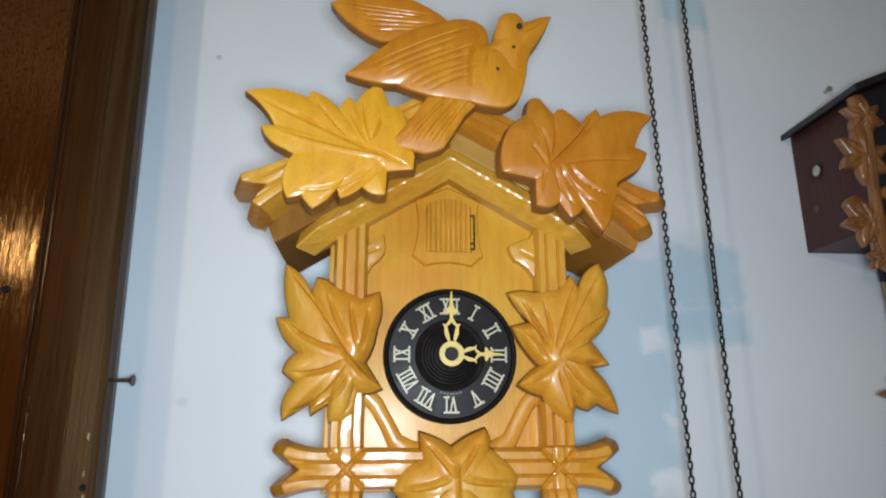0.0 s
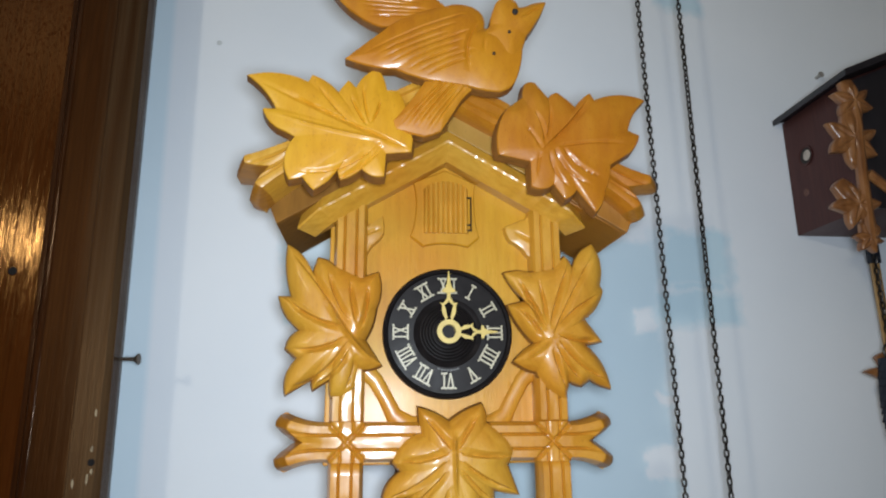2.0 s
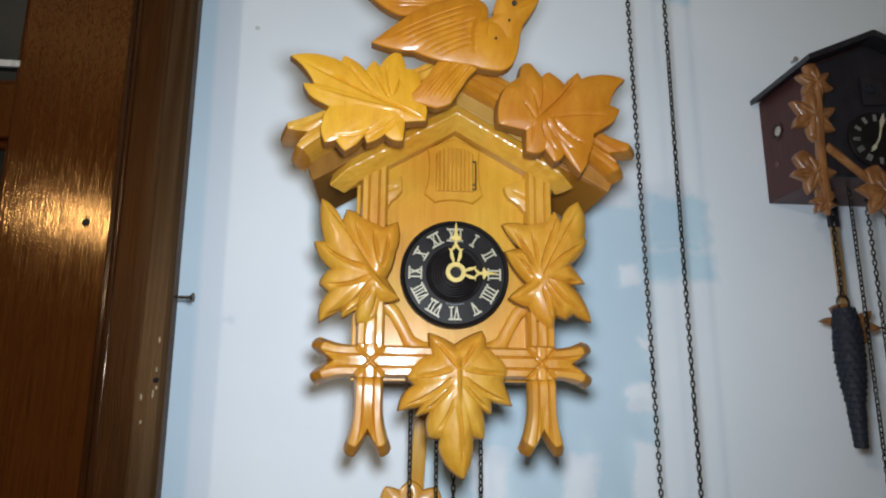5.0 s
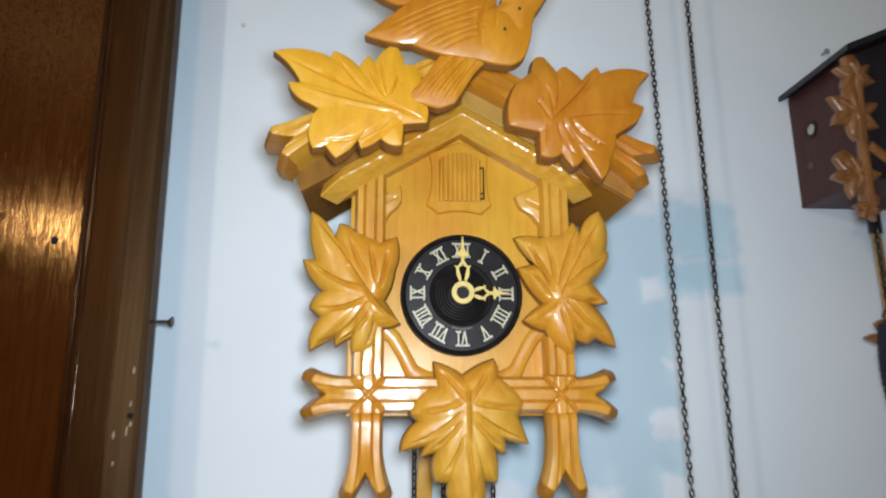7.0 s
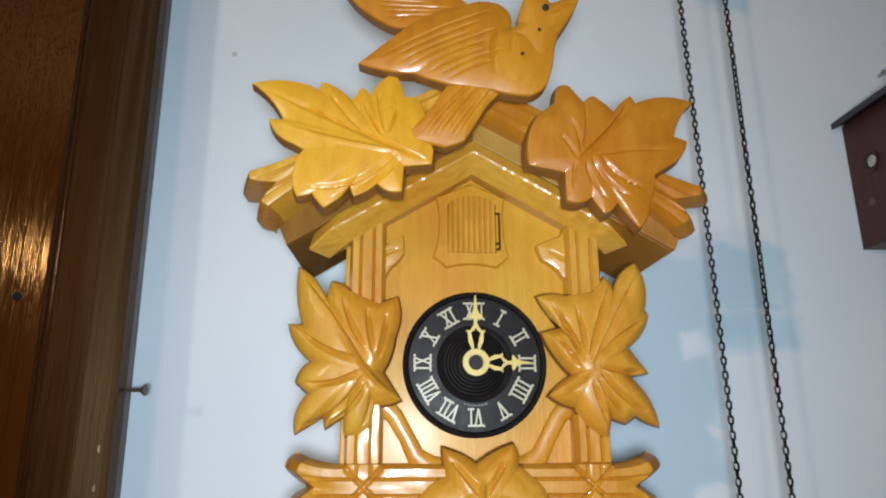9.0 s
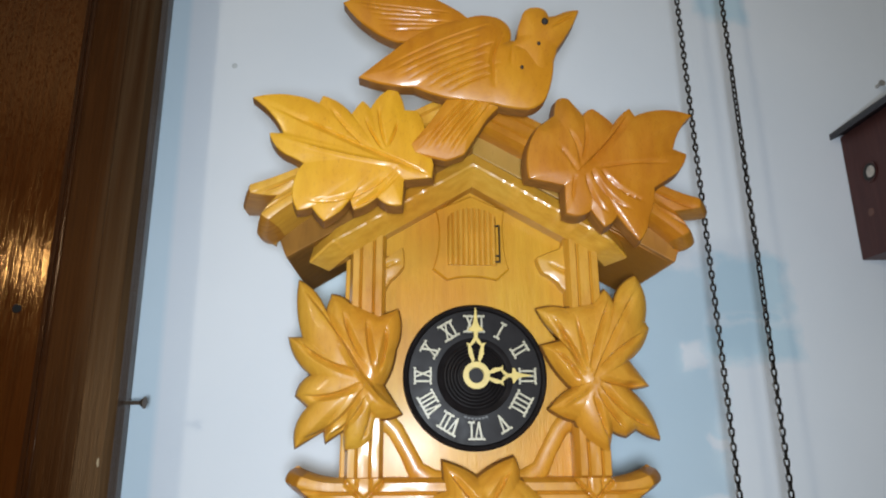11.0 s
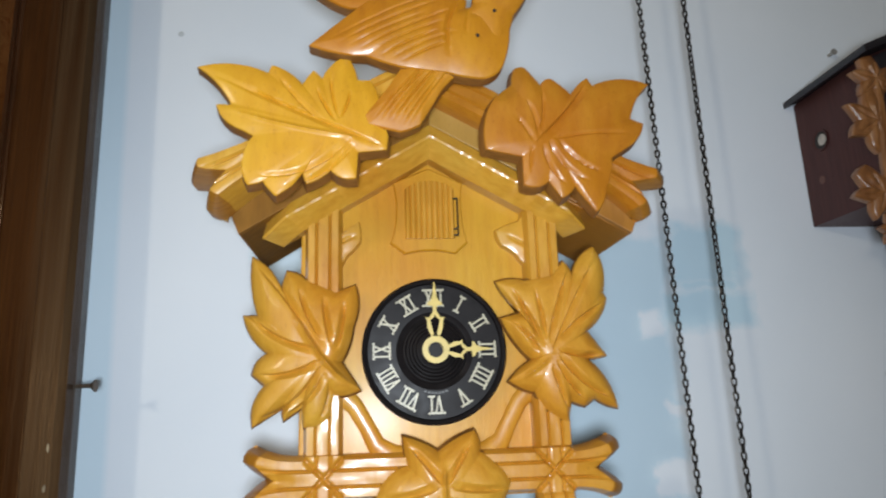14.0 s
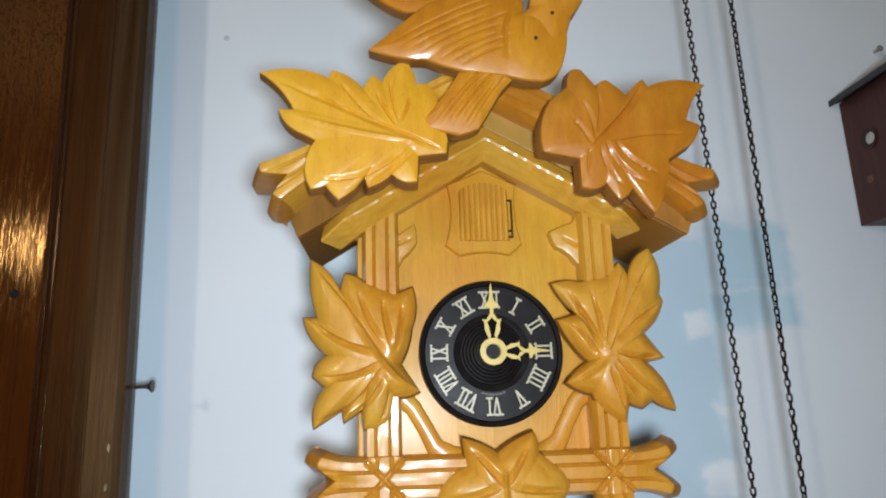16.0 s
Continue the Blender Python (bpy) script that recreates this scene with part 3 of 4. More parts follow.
def door():
    root = thing("door_1", (-0.75, 0.56, 0), "closed dark brown varnished wooden door with dark glass panes", "door", "", "structure")

    def slat(name, dims, round_edge=0.002):
        bm = bmesh.new()
        box(bm, *dims, round_edge)
        bm.transform(LEAN)
        return part(name, bm, DOORWOOD, root, smooth=False)

    slat("stile", (-0.412, -0.3058, 0.543, 0.580, 0.005, 2.055))
    slat("stile", (-1.195, -1.09, 0.543, 0.580, 0.005, 2.055))
    for z0, z1 in ((0.005, 0.25), (1.738, 1.793), (1.98, 2.055)):
        slat("rail", (-1.0895, -0.4125, 0.5455, 0.578, z0, z1))
    glass, t, p = material("dark_glass")
    p.inputs["Base Color"].default_value = (0.008, 0.008, 0.008, 1)
    p.inputs["Roughness"].default_value = 0.08
    for z0, z1 in ((0.25, 1.738), (1.793, 1.98)):
        bm = bmesh.new()
        box(bm, -1.0895, -0.4125, 0.559, 0.563, z0, z1)
        bm.transform(LEAN)
        part("pane", bm, glass, root, "dark glass pane", smooth=False)
        bm = bmesh.new()
        for q in (z0 + 0.004, z1 - 0.004):
            tube(bm, [(-1.09, 0.557, q), (-0.413, 0.557, q)], 0.0045, 8)
        tube(bm, [(-0.4165, 0.557, z0), (-0.4165, 0.557, z1)], 0.0045, 8)
        bm.transform(LEAN)
        part("glazing_bead", bm, DOORWOOD, root)
    # added pale bar in place of the light reflected along the glass
    bm = bmesh.new()
    box(bm, -1.09, -0.4145, 0.5525, 0.5555, 1.8145, 1.8215, 0.0008)
    part("reflection_strip", bm, plain("pale_strip", (0.5, 0.5, 0.5), 0.3, 0.3), root, "pale grey strip standing in for a reflection on the glass", smooth=False)
    bm = bmesh.new()
    lathe(bm, [(0, 0.0004), (0.0030, 0.0004), (0.0034, 0.0)], pose(-0.334, 0.5428, 1.6565, 90), 16)
    part("screw_hole", bm, plain("black_hole", (0.002, 0.002, 0.002), 0.95), root, "small dark screw hole")


def screw(place, length, head, label, way=(1, 0, 0), metal=None):
    base = Vector(place)
    root = thing("screw", base, label, "screw")
    turn = Vector((0, 0, 1)).rotation_difference(Vector(way)).to_matrix().to_4x4()
    m = Matrix.Translation(base) @ turn
    bm = bmesh.new()
    prof, h = [(0, -0.004)], -0.004
    while h < length - 0.004:
        prof += [(0.0011, h), (0.0016, h + 0.0006)]
        h += 0.0012
    lathe(bm, prof + [(0.0015, length - 0.003)], m, 10)
    part("shank", bm, metal or STEEL, root)
    bm = bmesh.new()
    lathe(bm, [(0.0014, length - 0.0034), (head, length - 0.0006), (head, length), (0.0004, length), (0, length - 0.0006)], m, 18)
    part("head", bm, metal or STEEL, root)


ZINC = plain("dull_zinc", (0.30, 0.29, 0.27), rough=0.5, metal=0.3)
door_frame()
door()
screw((-0.2418, 0.528, 1.587), 0.0150, 0.0042, "dark rusty screw sticking out of the door frame")
screw((0.398, WALL - 0.001, 1.878), 0.007, 0.0030, "small grey screw sticking out of the wall", (0, -1, 0), ZINC)

# a plugged hole in the wall
bm = bmesh.new()
lathe(bm, [(0, 0.0003), (0.0018, 0.0002), (0.0026, 0.00005)], pose(-0.200, WALL, 1.884, 90), 16)
solid("wall_plug", bm, plain("grey_filler", (0.58, 0.63, 0.66), 0.8), "small grey filled hole in the wall", "wall mark", "structure", True)


# ---- chains ----
def link_mesh(bm, at, turn, length, width, wire):
    pts, n = [], 10
    for i in range(n):
        a = 2 * math.pi * i / n
        pts.append(Vector((math.cos(a) * (width / 2 - wire), 0, math.sin(a) * (width / 2 - wire) + math.copysign((length - width) / 2, math.sin(a)))))
    rings = []
    for i, p in enumerate(pts):
        d = (pts[(i + 1) % n] - pts[i - 1]).normalized()
        s = d.cross(Vector((0, 1, 0))).normalized()
        ring = []
        for k in range(5):
            a = 2 * math.pi * k / 5
            q = p + wire * (s * math.cos(a) + Vector((0, 1, 0)) * math.sin(a))
            ring.append(bm.verts.new(at @ turn @ q))
        rings.append(ring)
    for i in range(n):
        a, b = rings[i], rings[(i + 1) % n]
        for k in range(5):
            bm.faces.new((a[k], a[(k + 1) % 5], b[(k + 1) % 5], b[k]))


def chain_mesh(x, y, z0, z1, lean=0.0, pitch=0.0050, seed=1, size=1.0):
    """Links from z1 down to z0, each turned a quarter against the one before, with a little twist."""
    bm = bmesh.new()
    rnd = random.Random(seed)
    z, i, twist = z1, 0, rnd.uniform(20, 70)
    while z > z0:
        twist += rnd.uniform(-5, 5)
        link_mesh(bm, Matrix.Translation((x + lean * (z1 - z), y, z)), pose(0, 0, 0, 0, 0, twist + 90 * (i % 2)), 0.0074 * size, 0.0047 * size, 0.00078 * size)
        z -= pitch * size
        i += 1
    return bm


def hanging_chain(x, y, z0, z1, label, seed, lean=0.0, size=1.0):
    root = thing("chain", (x, y, z1), label, "chain", "clock chains")
    part("strand", chain_mesh(x, y, z0, z1, lean, 0.0050, seed, size), IRON, root, recalc=False)
    return root


hanging_chain(0.1700, 0.495, 1.25, 2.70, "long black metal clock chain hanging before the wall", 3, 0.0070)
hanging_chain(0.2125, 0.495, 1.25, 2.70, "long black metal clock chain hanging before the wall", 5, 0.001)


# ---- the cuckoo clock ----
clock = thing("cuckoo_clock", (0, WALL, AXIS), "honey-coloured carved wooden cuckoo clock with leaves and a bird", "cuckoo clock")
PY = 0.452          # face of the front plate


def gable(half, low, top, slope=0.577, mid=-2):
    return [(mid - half, low), (mid - half, top - half * slope), (mid, top), (mid + half, top - half * slope), (mid + half, low)]


bm = bmesh.new()
slab(bm, gable(76, -86, 136), PY + 0.010, WALL - 0.001)
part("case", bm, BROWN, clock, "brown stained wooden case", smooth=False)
bm = bmesh.new()
slab(bm, gable(80, -86, 137), PY, PY + 0.0098, 0.001)
part("front_plate", bm, PLATE, clock, "flat varnished front plate", smooth=False)

# roof: two slabs, a bevelled fascia below each, and a fluted branch along the front
for s in (-1, 1):
    slope = 0.60 if s < 0 else 0.575
    tip = (-123, 158 - slope * 122) if s < 0 else (130, 158 - slope * 129)
    bm = bmesh.new()
    q = [(-2, 138), (tip[0] - s * 7, tip[1] - 17), tip, (-2, 158)]
    slab(bm, q if s < 0 else q[::-1], 0.4335, WALL - 0.045, 0.0006)
    # left board in darker brown: the shade on that side is in its colour
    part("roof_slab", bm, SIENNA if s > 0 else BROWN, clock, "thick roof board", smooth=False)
    bm = bmesh.new()
    cut = [(s * 62, 158 - slope * 62 - 0.6), (s * 62, 138 - slope * 62 - 0.2)]
    inner, outer = [(-2, 138), cut[1], cut[0], (-2, 158)], [cut[1], q[1], q[2], cut[0]]
    slab(bm, inner if s < 0 else inner[::-1], 0.4300, 0.4334, 0.0006)
    part("roof_edge", bm, OLIVE if s > 0 else BROWN, clock, "inner front edge of the roof board, raw olive-brown at right, shaded brown at left", smooth=False)
    # outer part of the edge, its shade put in as browner wood
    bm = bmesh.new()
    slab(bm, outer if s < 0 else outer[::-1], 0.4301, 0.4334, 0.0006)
    part("roof_edge", bm, RUSSET if s > 0 else BROWN, clock, "outer edge of the roof board, shade painted in brown", smooth=False)
    # fascia: a front face and a lower bevel, chipped along the arris, its end cut to a facet
    bm = bmesh.new()
    end = 101 if s < 0 else 97
    steps, rows = 70, []
    for i in range(steps + 1):
        u = i / steps
        x = u * end
        wave = x * 0.105 + 0.35 * noise.noise(Vector((x * 0.05, s * 3.0, 2.0)))
        chip = 0.40 * abs(math.sin(math.pi * wave)) ** 0.7 * max(0.1, min(1, 0.45 + 1.3 * noise.noise(Vector((x * 0.045, s * 7.0, 5.0)))))
        close = max(0, (u - 0.86) / 0.14)
        row = []
        for z, y, back in ((137.8, 0.4302, 2.0), (129.5 + 2.0 * chip, 0.4262 + 0.0035 * chip, 0.0), (128.0 + 2.5 * chip, 0.4268 + 0.0030 * chip, 0.5), (118.0, 0.4380, 11.0)):
            xx = x - back * u
            row.append(bm.verts.new(((s * xx - 2) / 1000, y + 0.010 * close ** 1.2 * (y < 0.44), AXIS + (z - slope * xx - 1.5 * close * (y < 0.428)) / 1000)))
        row.append(bm.verts.new(((s * (x - 11 * u) - 2) / 1000, PY - 0.0005, AXIS + (119.0 - slope * (x - 11 * u)) / 1000)))
        row.append(bm.verts.new(((s * (x - 4 * u) - 2) / 1000, PY - 0.0005, AXIS + (137.8 - slope * (x - 4 * u)) / 1000)))
        rows.append(row)
    n = len(rows[0])
    for a, b in zip(rows, rows[1:]):
        for k in range(n):
            bm.faces.new((a[k], a[(k + 1) % n], b[(k + 1) % n], b[k]))
    bm.faces.new(rows[0])
    bm.faces.new(rows[-1])
    part("fascia", bm, HONEY, clock, "bevelled gable moulding with tool marks", angle=24)
    bm = bmesh.new()
    fluted_bar(bm, (-6, 160), (-136 if s < 0 else -139, 87), 20 if s < 0 else 23, 0.4298, 0.0320 if s < 0 else 0.0150, (0, 1), -s, 1.8, (0.36,), 0.045, (), 15.0)
    part("branch", bm, [HONEY if s < 0 else AMBER, FORKEND], clock, "fluted carved branch with a forked end")

# upright and level bars of the front
for s in (-1, 1):
    bm = bmesh.new()
    fluted_bar(bm, (67.5, 92), (67, -142), 22, PY - 0.0004, 0.0145, (0, 1), s, 1.95, (0.36,), 0.038, (), 16.0, (163.5,))
    part("upright_bar", bm, [HONEY, FORKEND], clock, "fluted upright bar with a forked foot")
bm = bmesh.new()
fluted_bar(bm, (-112, -71), (108, -72), 24.5, PY - 0.0004, 0.0150, (1, 1), 1, 1.8, (0.36,), 0.030, (45.5, 178), 12.0)
part("cross_bar", bm, [HONEY, FORKEND], clock, "fluted cross bar with forked ends")
SCROLLS = ([(-75, 90, 0), (-61, 86, 0), (-62, 70, -0.05), (-46, 79, 0.04), (-45, 67, 0.05), (-53, 58, -0.05), (-59, 43, 0), (-75, 40, 0)],
           [(75, 90, 0), (60, 88, 0), (54, 79, 0.03), (39, 73, 0.06), (43, 63, -0.05), (52, 57, 0.05), (59, 49, -0.04), (68, 39, 0), (75, 41, 0)])
for s, outline in zip((-1, 1), SCROLLS):
    bm = bmesh.new()
    carve(bm, outline, (s * 63, 66), PY - 0.0003, 0.0072, 0.0018, [(s * 47, 70, s * 62, 62, 0.1, 1.6, 2.5, 1.2), (s * 62, 44, s * 58, 64, 0.1, 1.4, 2.0, 1.2)], mirror=1, rings=24, bulge=0.02)
    part("scroll", bm, HONEY, clock, "carved scroll beside the gable")
    bm = bmesh.new()
    arc = [(-57, -25), (-49, -33), (-42, -45), (-37, -55), (-29, -62), (-16, -67)]
    tube(bm, [(-s * x / 1000, PY - 0.003, AXIS + z / 1000) for x, z in arc], [0.0060, 0.0052, 0.0050, 0.0056, 0.0078, 0.0105], 14, 0.5)
    part("stem", bm, HONEY, clock, "curved carved leaf stem")

def sized(bm, eye, k):
    """Sizes a carving by k about a point: about one before it, this also brings it forward."""
    bm.transform(Matrix.Translation(eye) @ Matrix.Diagonal((k, k, k, 1)) @ Matrix.Translation(-Vector(eye)))


# leaves
TOP = [(-133, 156, 0.10), (-95, 154, 0.0), (-93, 159, 0.08), (-76, 148, 0.02), (-70, 157, 0.04), (-65, 152, 0.10), (-51, 167, 0.06), (-45, 152, 0.0), (-38, 152, 0.08), (-33, 140, 0), (-28, 118, 0), (-29, 110, 0.0), (-45, 108, 0.0),
       (-46, 93, 0.16), (-60, 97, 0.06), (-73, 89, 0.03), (-75, 95, 0.06), (-89, 82, 0.04), (-96, 90, 0.04), (-104, 88, 0.10), (-107, 104, 0.06), (-102, 116, -0.02), (-112, 121, 0.10), (-122, 134, 0.0), (-114, 134, -0.07)]
TOPV = [(-129, 155, -34, 113, 0.02, 1.88, 3.2, 0.9), (-116, 131, -48, 116, 0.06, -1.3, 2.0, 2.4), (-88, 150, -62, 122, 0.08, 1.38, 1.0, 2.4), (-68, 145, -58, 126, 0.08, 2.0, 0.9, 1.8), (-60, 156, -56, 128, 0.1, 1.62, 0.8, 1.6), (-49, 144, -54, 128, -0.1, 1.75, 1.5, 0.8), (-99, 93, -50, 114, 0.26, 1.75, 1.0, 3.0), (-85, 87, -50, 112, 0.24, 1.62, 1.0, 2.6), (-68, 94, -48, 111, 0.16, 1.25, 1.0, 2.0)]
bm = bmesh.new()
carve(bm, TOP, (-58, 120), 0.4115, 0.0115, 0.0022, TOPV, 0.0010, 0.0010, 0.04, 76, 1, (0.05, 0.0), side=1, steps=13, flare=0.0016, pillow=0.0006)
sized(bm, (-0.060, 0.045, 1.568), 0.969)
sized(bm, (-0.050, 0.390, 1.715), 1.020)
part("roof_leaf", bm, [YELLOW, EDGE], clock, "large carved maple leaf on the roof, lighter yellow")
TOPR = [(132, 155, 0.06), (115, 158, 0.06), (96, 153, 0.0), (93, 158, 0.06), (82, 147, 0.03), (70, 157, 0.16), (64, 152, 0.0), (55, 163, 0.16), (48, 162, 0.05), (46, 152, 0.0), (35, 143, 0.10), (29, 111, 0.0), (50, 107, 0.0), (50, 90, 0.16), (65, 92, 0.02), (72, 82, 0.10), (80, 89, 0.02), (92, 74, 0.10), (99, 88, 0.06), (104, 107, 0.0), (118, 116, 0.08), (126, 129, 0.0), (118, 132, -0.08)]
TOPRV = [(91, 153, 60, 117, -0.06, 2.34, 0.8, 5.0), (54, 141, 59, 120, -0.16, 1.69, 0.9, 2.4), (64, 146, 60, 122, -0.12, 1.69, 0.9, 2.2), (46, 132, 56, 116, -0.1, 1.17, 0.9, 2.0), (88, 92, 66, 114, -0.22, 1.82, 2.6, 0.9), (97, 98, 72, 115, -0.2, 1.82, 2.4, 0.9), (74, 90, 62, 112, -0.2, 1.56, 2.4, 0.9), (116, 122, 70, 117, 0.08, 1.17, 2.0, 1.2), (54, 97, 56, 112, -0.1, 1.17, 2.0, 0.9)]
bm = bmesh.new()
carve(bm, TOPR, (66, 118), 0.4150, 0.0113, 0.0028, TOPRV, 0.0008, 0.0009, 0.04, 76, 1, (0.03, 0.0), side=1, steps=13, flare=0.0016, pillow=0.0006)
sized(bm, (0.060, 0.405, 1.712), 1.020)
part("roof_leaf", bm, [AMBER, EDGE], clock, "large carved maple leaf on the roof, deeper amber")
LOW = [(-108, 55, 0.10), (-91, 36, 0.0), (-88, 46, 0.10), (-77, 41, 0.0), (-59, 33, 0.0), (-48, 37, 0.10), (-49, 12, 0.06), (-56, -8, 0.0), (-45, -24, 0.08), (-60, -27, 0.0), (-62, -38, 0.16), (-77, -44, 0.04), (-78, -33, 0.0), (-88, -40, 0.06), (-89, -33, 0.0),
       (-105, -43, 0.14), (-99, -20, 0.0), (-106, -14, 0.14), (-98, -2, 0.10), (-112, 20, 0.0), (-104, 20, 0.06)]
LOWV = [(-106, 50, -66, -4, -0.06, 2.46, 1.2, 4.5), (-50, -22, -80, 16, -0.1, -3.0, 2.6, 3.4), (-80, 34, -68, 6, 0.1, 3.48, 1.1, 3.6), (-66, 30, -62, 4, 0.06, 3.77, 1.2, 3.4), (-54, 26, -58, 0, -0.1, 3.19, 3.0, 1.2), (-106, 18, -72, 0, 0.16, 3.77, 3.4, 1.2), (-101, -14, -70, -8, 0.18, 3.48, 3.4, 1.2), (-102, -38, -68, -12, 0.22, 4.06, 3.8, 1.2), (-86, -36, -66, -16, 0.2, 3.19, 3.0, 1.1), (-68, -40, -62, -20, 0.12, 2.61, 2.4, 1.2)]
bm = bmesh.new()
carve(bm, LOW, (-70, -6), PY - 0.0108, 0.0085, 0.0052, LOWV, 0.0029, 0.0030, 0.04, 80, 1, shift=(-0.8, 0.8), side=1, steps=22, flare=0.0014, curl=0.001, pillow=0.0036)
part("side_leaf", bm, [HONEY, EDGE], clock, "carved maple leaf beside the dial")
LOWR = [(98, 61, 0.12), (102, 32, 0.0), (104, 28, 0.10), (90, 8, 0.0), (101, -7, 0.04), (89, -9, 0.10), (105, -38, 0.06), (91, -32, 0.0), (85, -36, 0.05), (77, -33, 0.0), (74, -45, 0.12), (55, -27, 0.06), (40, -20, 0.05), (54, -8, 0.06), (37, 17, 0.0), (49, 20, 0.06), (35, 39, 0.08), (53, 40, 0.0), (70, 43, 0.0), (78, 52, 0.08), (83, 44, 0.12)]
LOWRV = [(97, 52, 66, -2, 0.04, 3.19, 1.0, 4.0), (79, 44, 64, 4, 0.06, 3.33, 1.1, 3.4), (44, 34, 60, 2, -0.06, 3.77, 3.4, 1.2), (58, 34, 62, 6, -0.04, 2.9, 3.0, 1.0), (44, 14, 58, -4, -0.14, 3.19, 3.0, 1.2), (98, 24, 68, 2, 0.08, 3.33, 1.1, 3.4), (97, -6, 70, -4, -0.14, 3.48, 3.2, 1.2), (101, -32, 70, -8, -0.16, 3.77, 3.6, 1.2), (84, -32, 68, -12, -0.1, 2.9, 2.8, 1.1), (74, -38, 65, -14, -0.06, 2.9, 2.6, 1.2)]
bm = bmesh.new()
carve(bm, LOWR, (66, -4), PY - 0.0108, 0.0085, 0.0050, LOWRV + [(46, -19, 62, -8, 0.08, -1.8, 2.6, 2.6)], 0.0027, 0.0030, 0.04, 80, 1, shift=(1.4, -0.8), side=1, steps=22, flare=0.0014, curl=0.001, pillow=0.0036)
part("side_leaf", bm, [HONEY, EDGE], clock, "carved maple leaf beside the dial")
LOWEST = [(-22, -50, 0.05), (-2, -59, 0.05), (19, -48, 0.10), (22, -60, 0.06), (31, -67, 0.10), (39, -78, 0.04), (35, -86, 0.0), (42, -104, 0.03), (26, -101, 0.0), (26, -110, 0.10), (19, -107, 0.06), (20, -128, 0.04), (12, -127, 0.08), (5, -157, 0.12), (-14, -134, 0.0), (-13, -128, 0.04), (-21, -127, 0.12),
          (-21, -109, 0.0), (-31, -112, 0.04), (-28, -105, 0.0), (-44, -108, 0.14), (-33, -89, 0.0), (-38, -84, 0.16), (-20, -66, 0.02)]
LOWESTV = [(-19, -55, -1, -76, 0.0, 3.64, 1.2, 3.6), (17, -54, 2, -76, 0.0, 3.64, 3.6, 1.2), (-34, -83, -5, -78, 0.12, 3.92, 1.2, 4.0), (-40, -104, -6, -84, 0.1, 3.64, 3.6, 1.2), (36, -80, 6, -78, -0.1, 3.64, 4.0, 1.2), (38, -101, 6, -84, -0.08, 3.92, 1.2, 3.8), (24, -106, 5, -88, -0.1, 2.8, 1.2, 2.8), (-27, -108, -6, -90, 0.12, 2.8, 2.8, 1.2), (4, -150, 0, -100, 0.06, 2.52, 1.0, 3.4), (-16, -122, -4, -100, 0.1, 2.24, 2.6, 1.0)]
bm = bmesh.new()
carve(bm, LOWEST, (0, -84), PY - 0.0105, 0.0095, 0.0062, LOWESTV + [(1, -104, 0, -64, 0.0, -2.2, 2.4, 2.4)], 0.0032, 0.0028, 0.04, 80, side=1, steps=20, flare=0.0014, curl=0.001, pillow=0.0036)
part("lowest_leaf", bm, [HONEY, EDGE], clock, "carved maple leaf below the dial")

# the carved bird, one mesh
def feathers(tips, roots, count, depth, bend, wide=1.5, narrow=0.7):
    """Gouged feather lines fanning from one line to another."""
    a, b, c, e = [Vector(p) for p in (*tips, *roots)]
    out = []
    for i in range(count):
        u = (i + 0.5) / count
        p, q = a.lerp(b, u), c.lerp(e, u)
        q = q.lerp(p, 0.12 * (i % 3))
        out.append((p.x, p.y, q.x, q.y, bend, depth * (0.75 + 0.25 * (i % 2)), wide, narrow))
    return out


bm = bmesh.new()
carve(bm, [(-85, 224, 0.02), (-62, 235, 0.04), (-38, 232, 0.04), (-14, 221, 0.05), (0, 208, 0.0), (-40, 197, 0.02), (-50, 196, 0.05), (-66, 204, 0.05)], (-36, 215), 0.414, 0.0095, 0.002,
      feathers(((-78, 226), (-54, 202)), ((-18, 219), (-22, 205)), 6, 0.9, 0.03), rings=34, steps=22, side=2, shift=(0, 5), bulge=0.04)
carve(bm, [(-73, 170, 0.0), (-43, 197, 0.05), (-8, 212, 0.10), (11, 213, 0.20), (19, 197, 0.05), (45, 192, 0.05), (41, 163, 0.14), (28, 151, 0.04), (8, 154, 0.0), (-18, 157, 0.03), (-40, 164, 0.05)], (4, 184), 0.404, 0.0105, 0.0046,
      feathers(((-64, 174), (-16, 160)), ((4, 208), (12, 172)), 8, 1.25, -0.05, 1.9, 0.8) + [(15, 200, 8, 166, 0.22, 1.6, 3.0, 1.2), (22, 196, 18, 178, 0.1, 1.0, 2.0, 1.0)], ripple=0.0003, rings=60, steps=22, side=2, bulge=0.04, pillow=0.0003)
carve(bm, [(18, 194, 0.0), (25, 203, 0.05), (28, 216, 0.2), (36, 223, 0.2), (45, 217, -0.05), (54, 220, 0.04), (64, 222, 0.03), (58, 209, 0.02), (50, 197, 0.03), (45, 182, 0.06), (36, 160, 0.0)], (37, 202), 0.4025, 0.0105, 0.0040, [(62, 219, 47, 209, 0.05, 1.6, 1.0, 1.4)], tilt=(0.0, -0.14), shift=(-2.5, -5), ripple=0.0002, rings=24, steps=12, side=2)
sized(bm, (-0.050, 0.020, 1.556), 0.971)
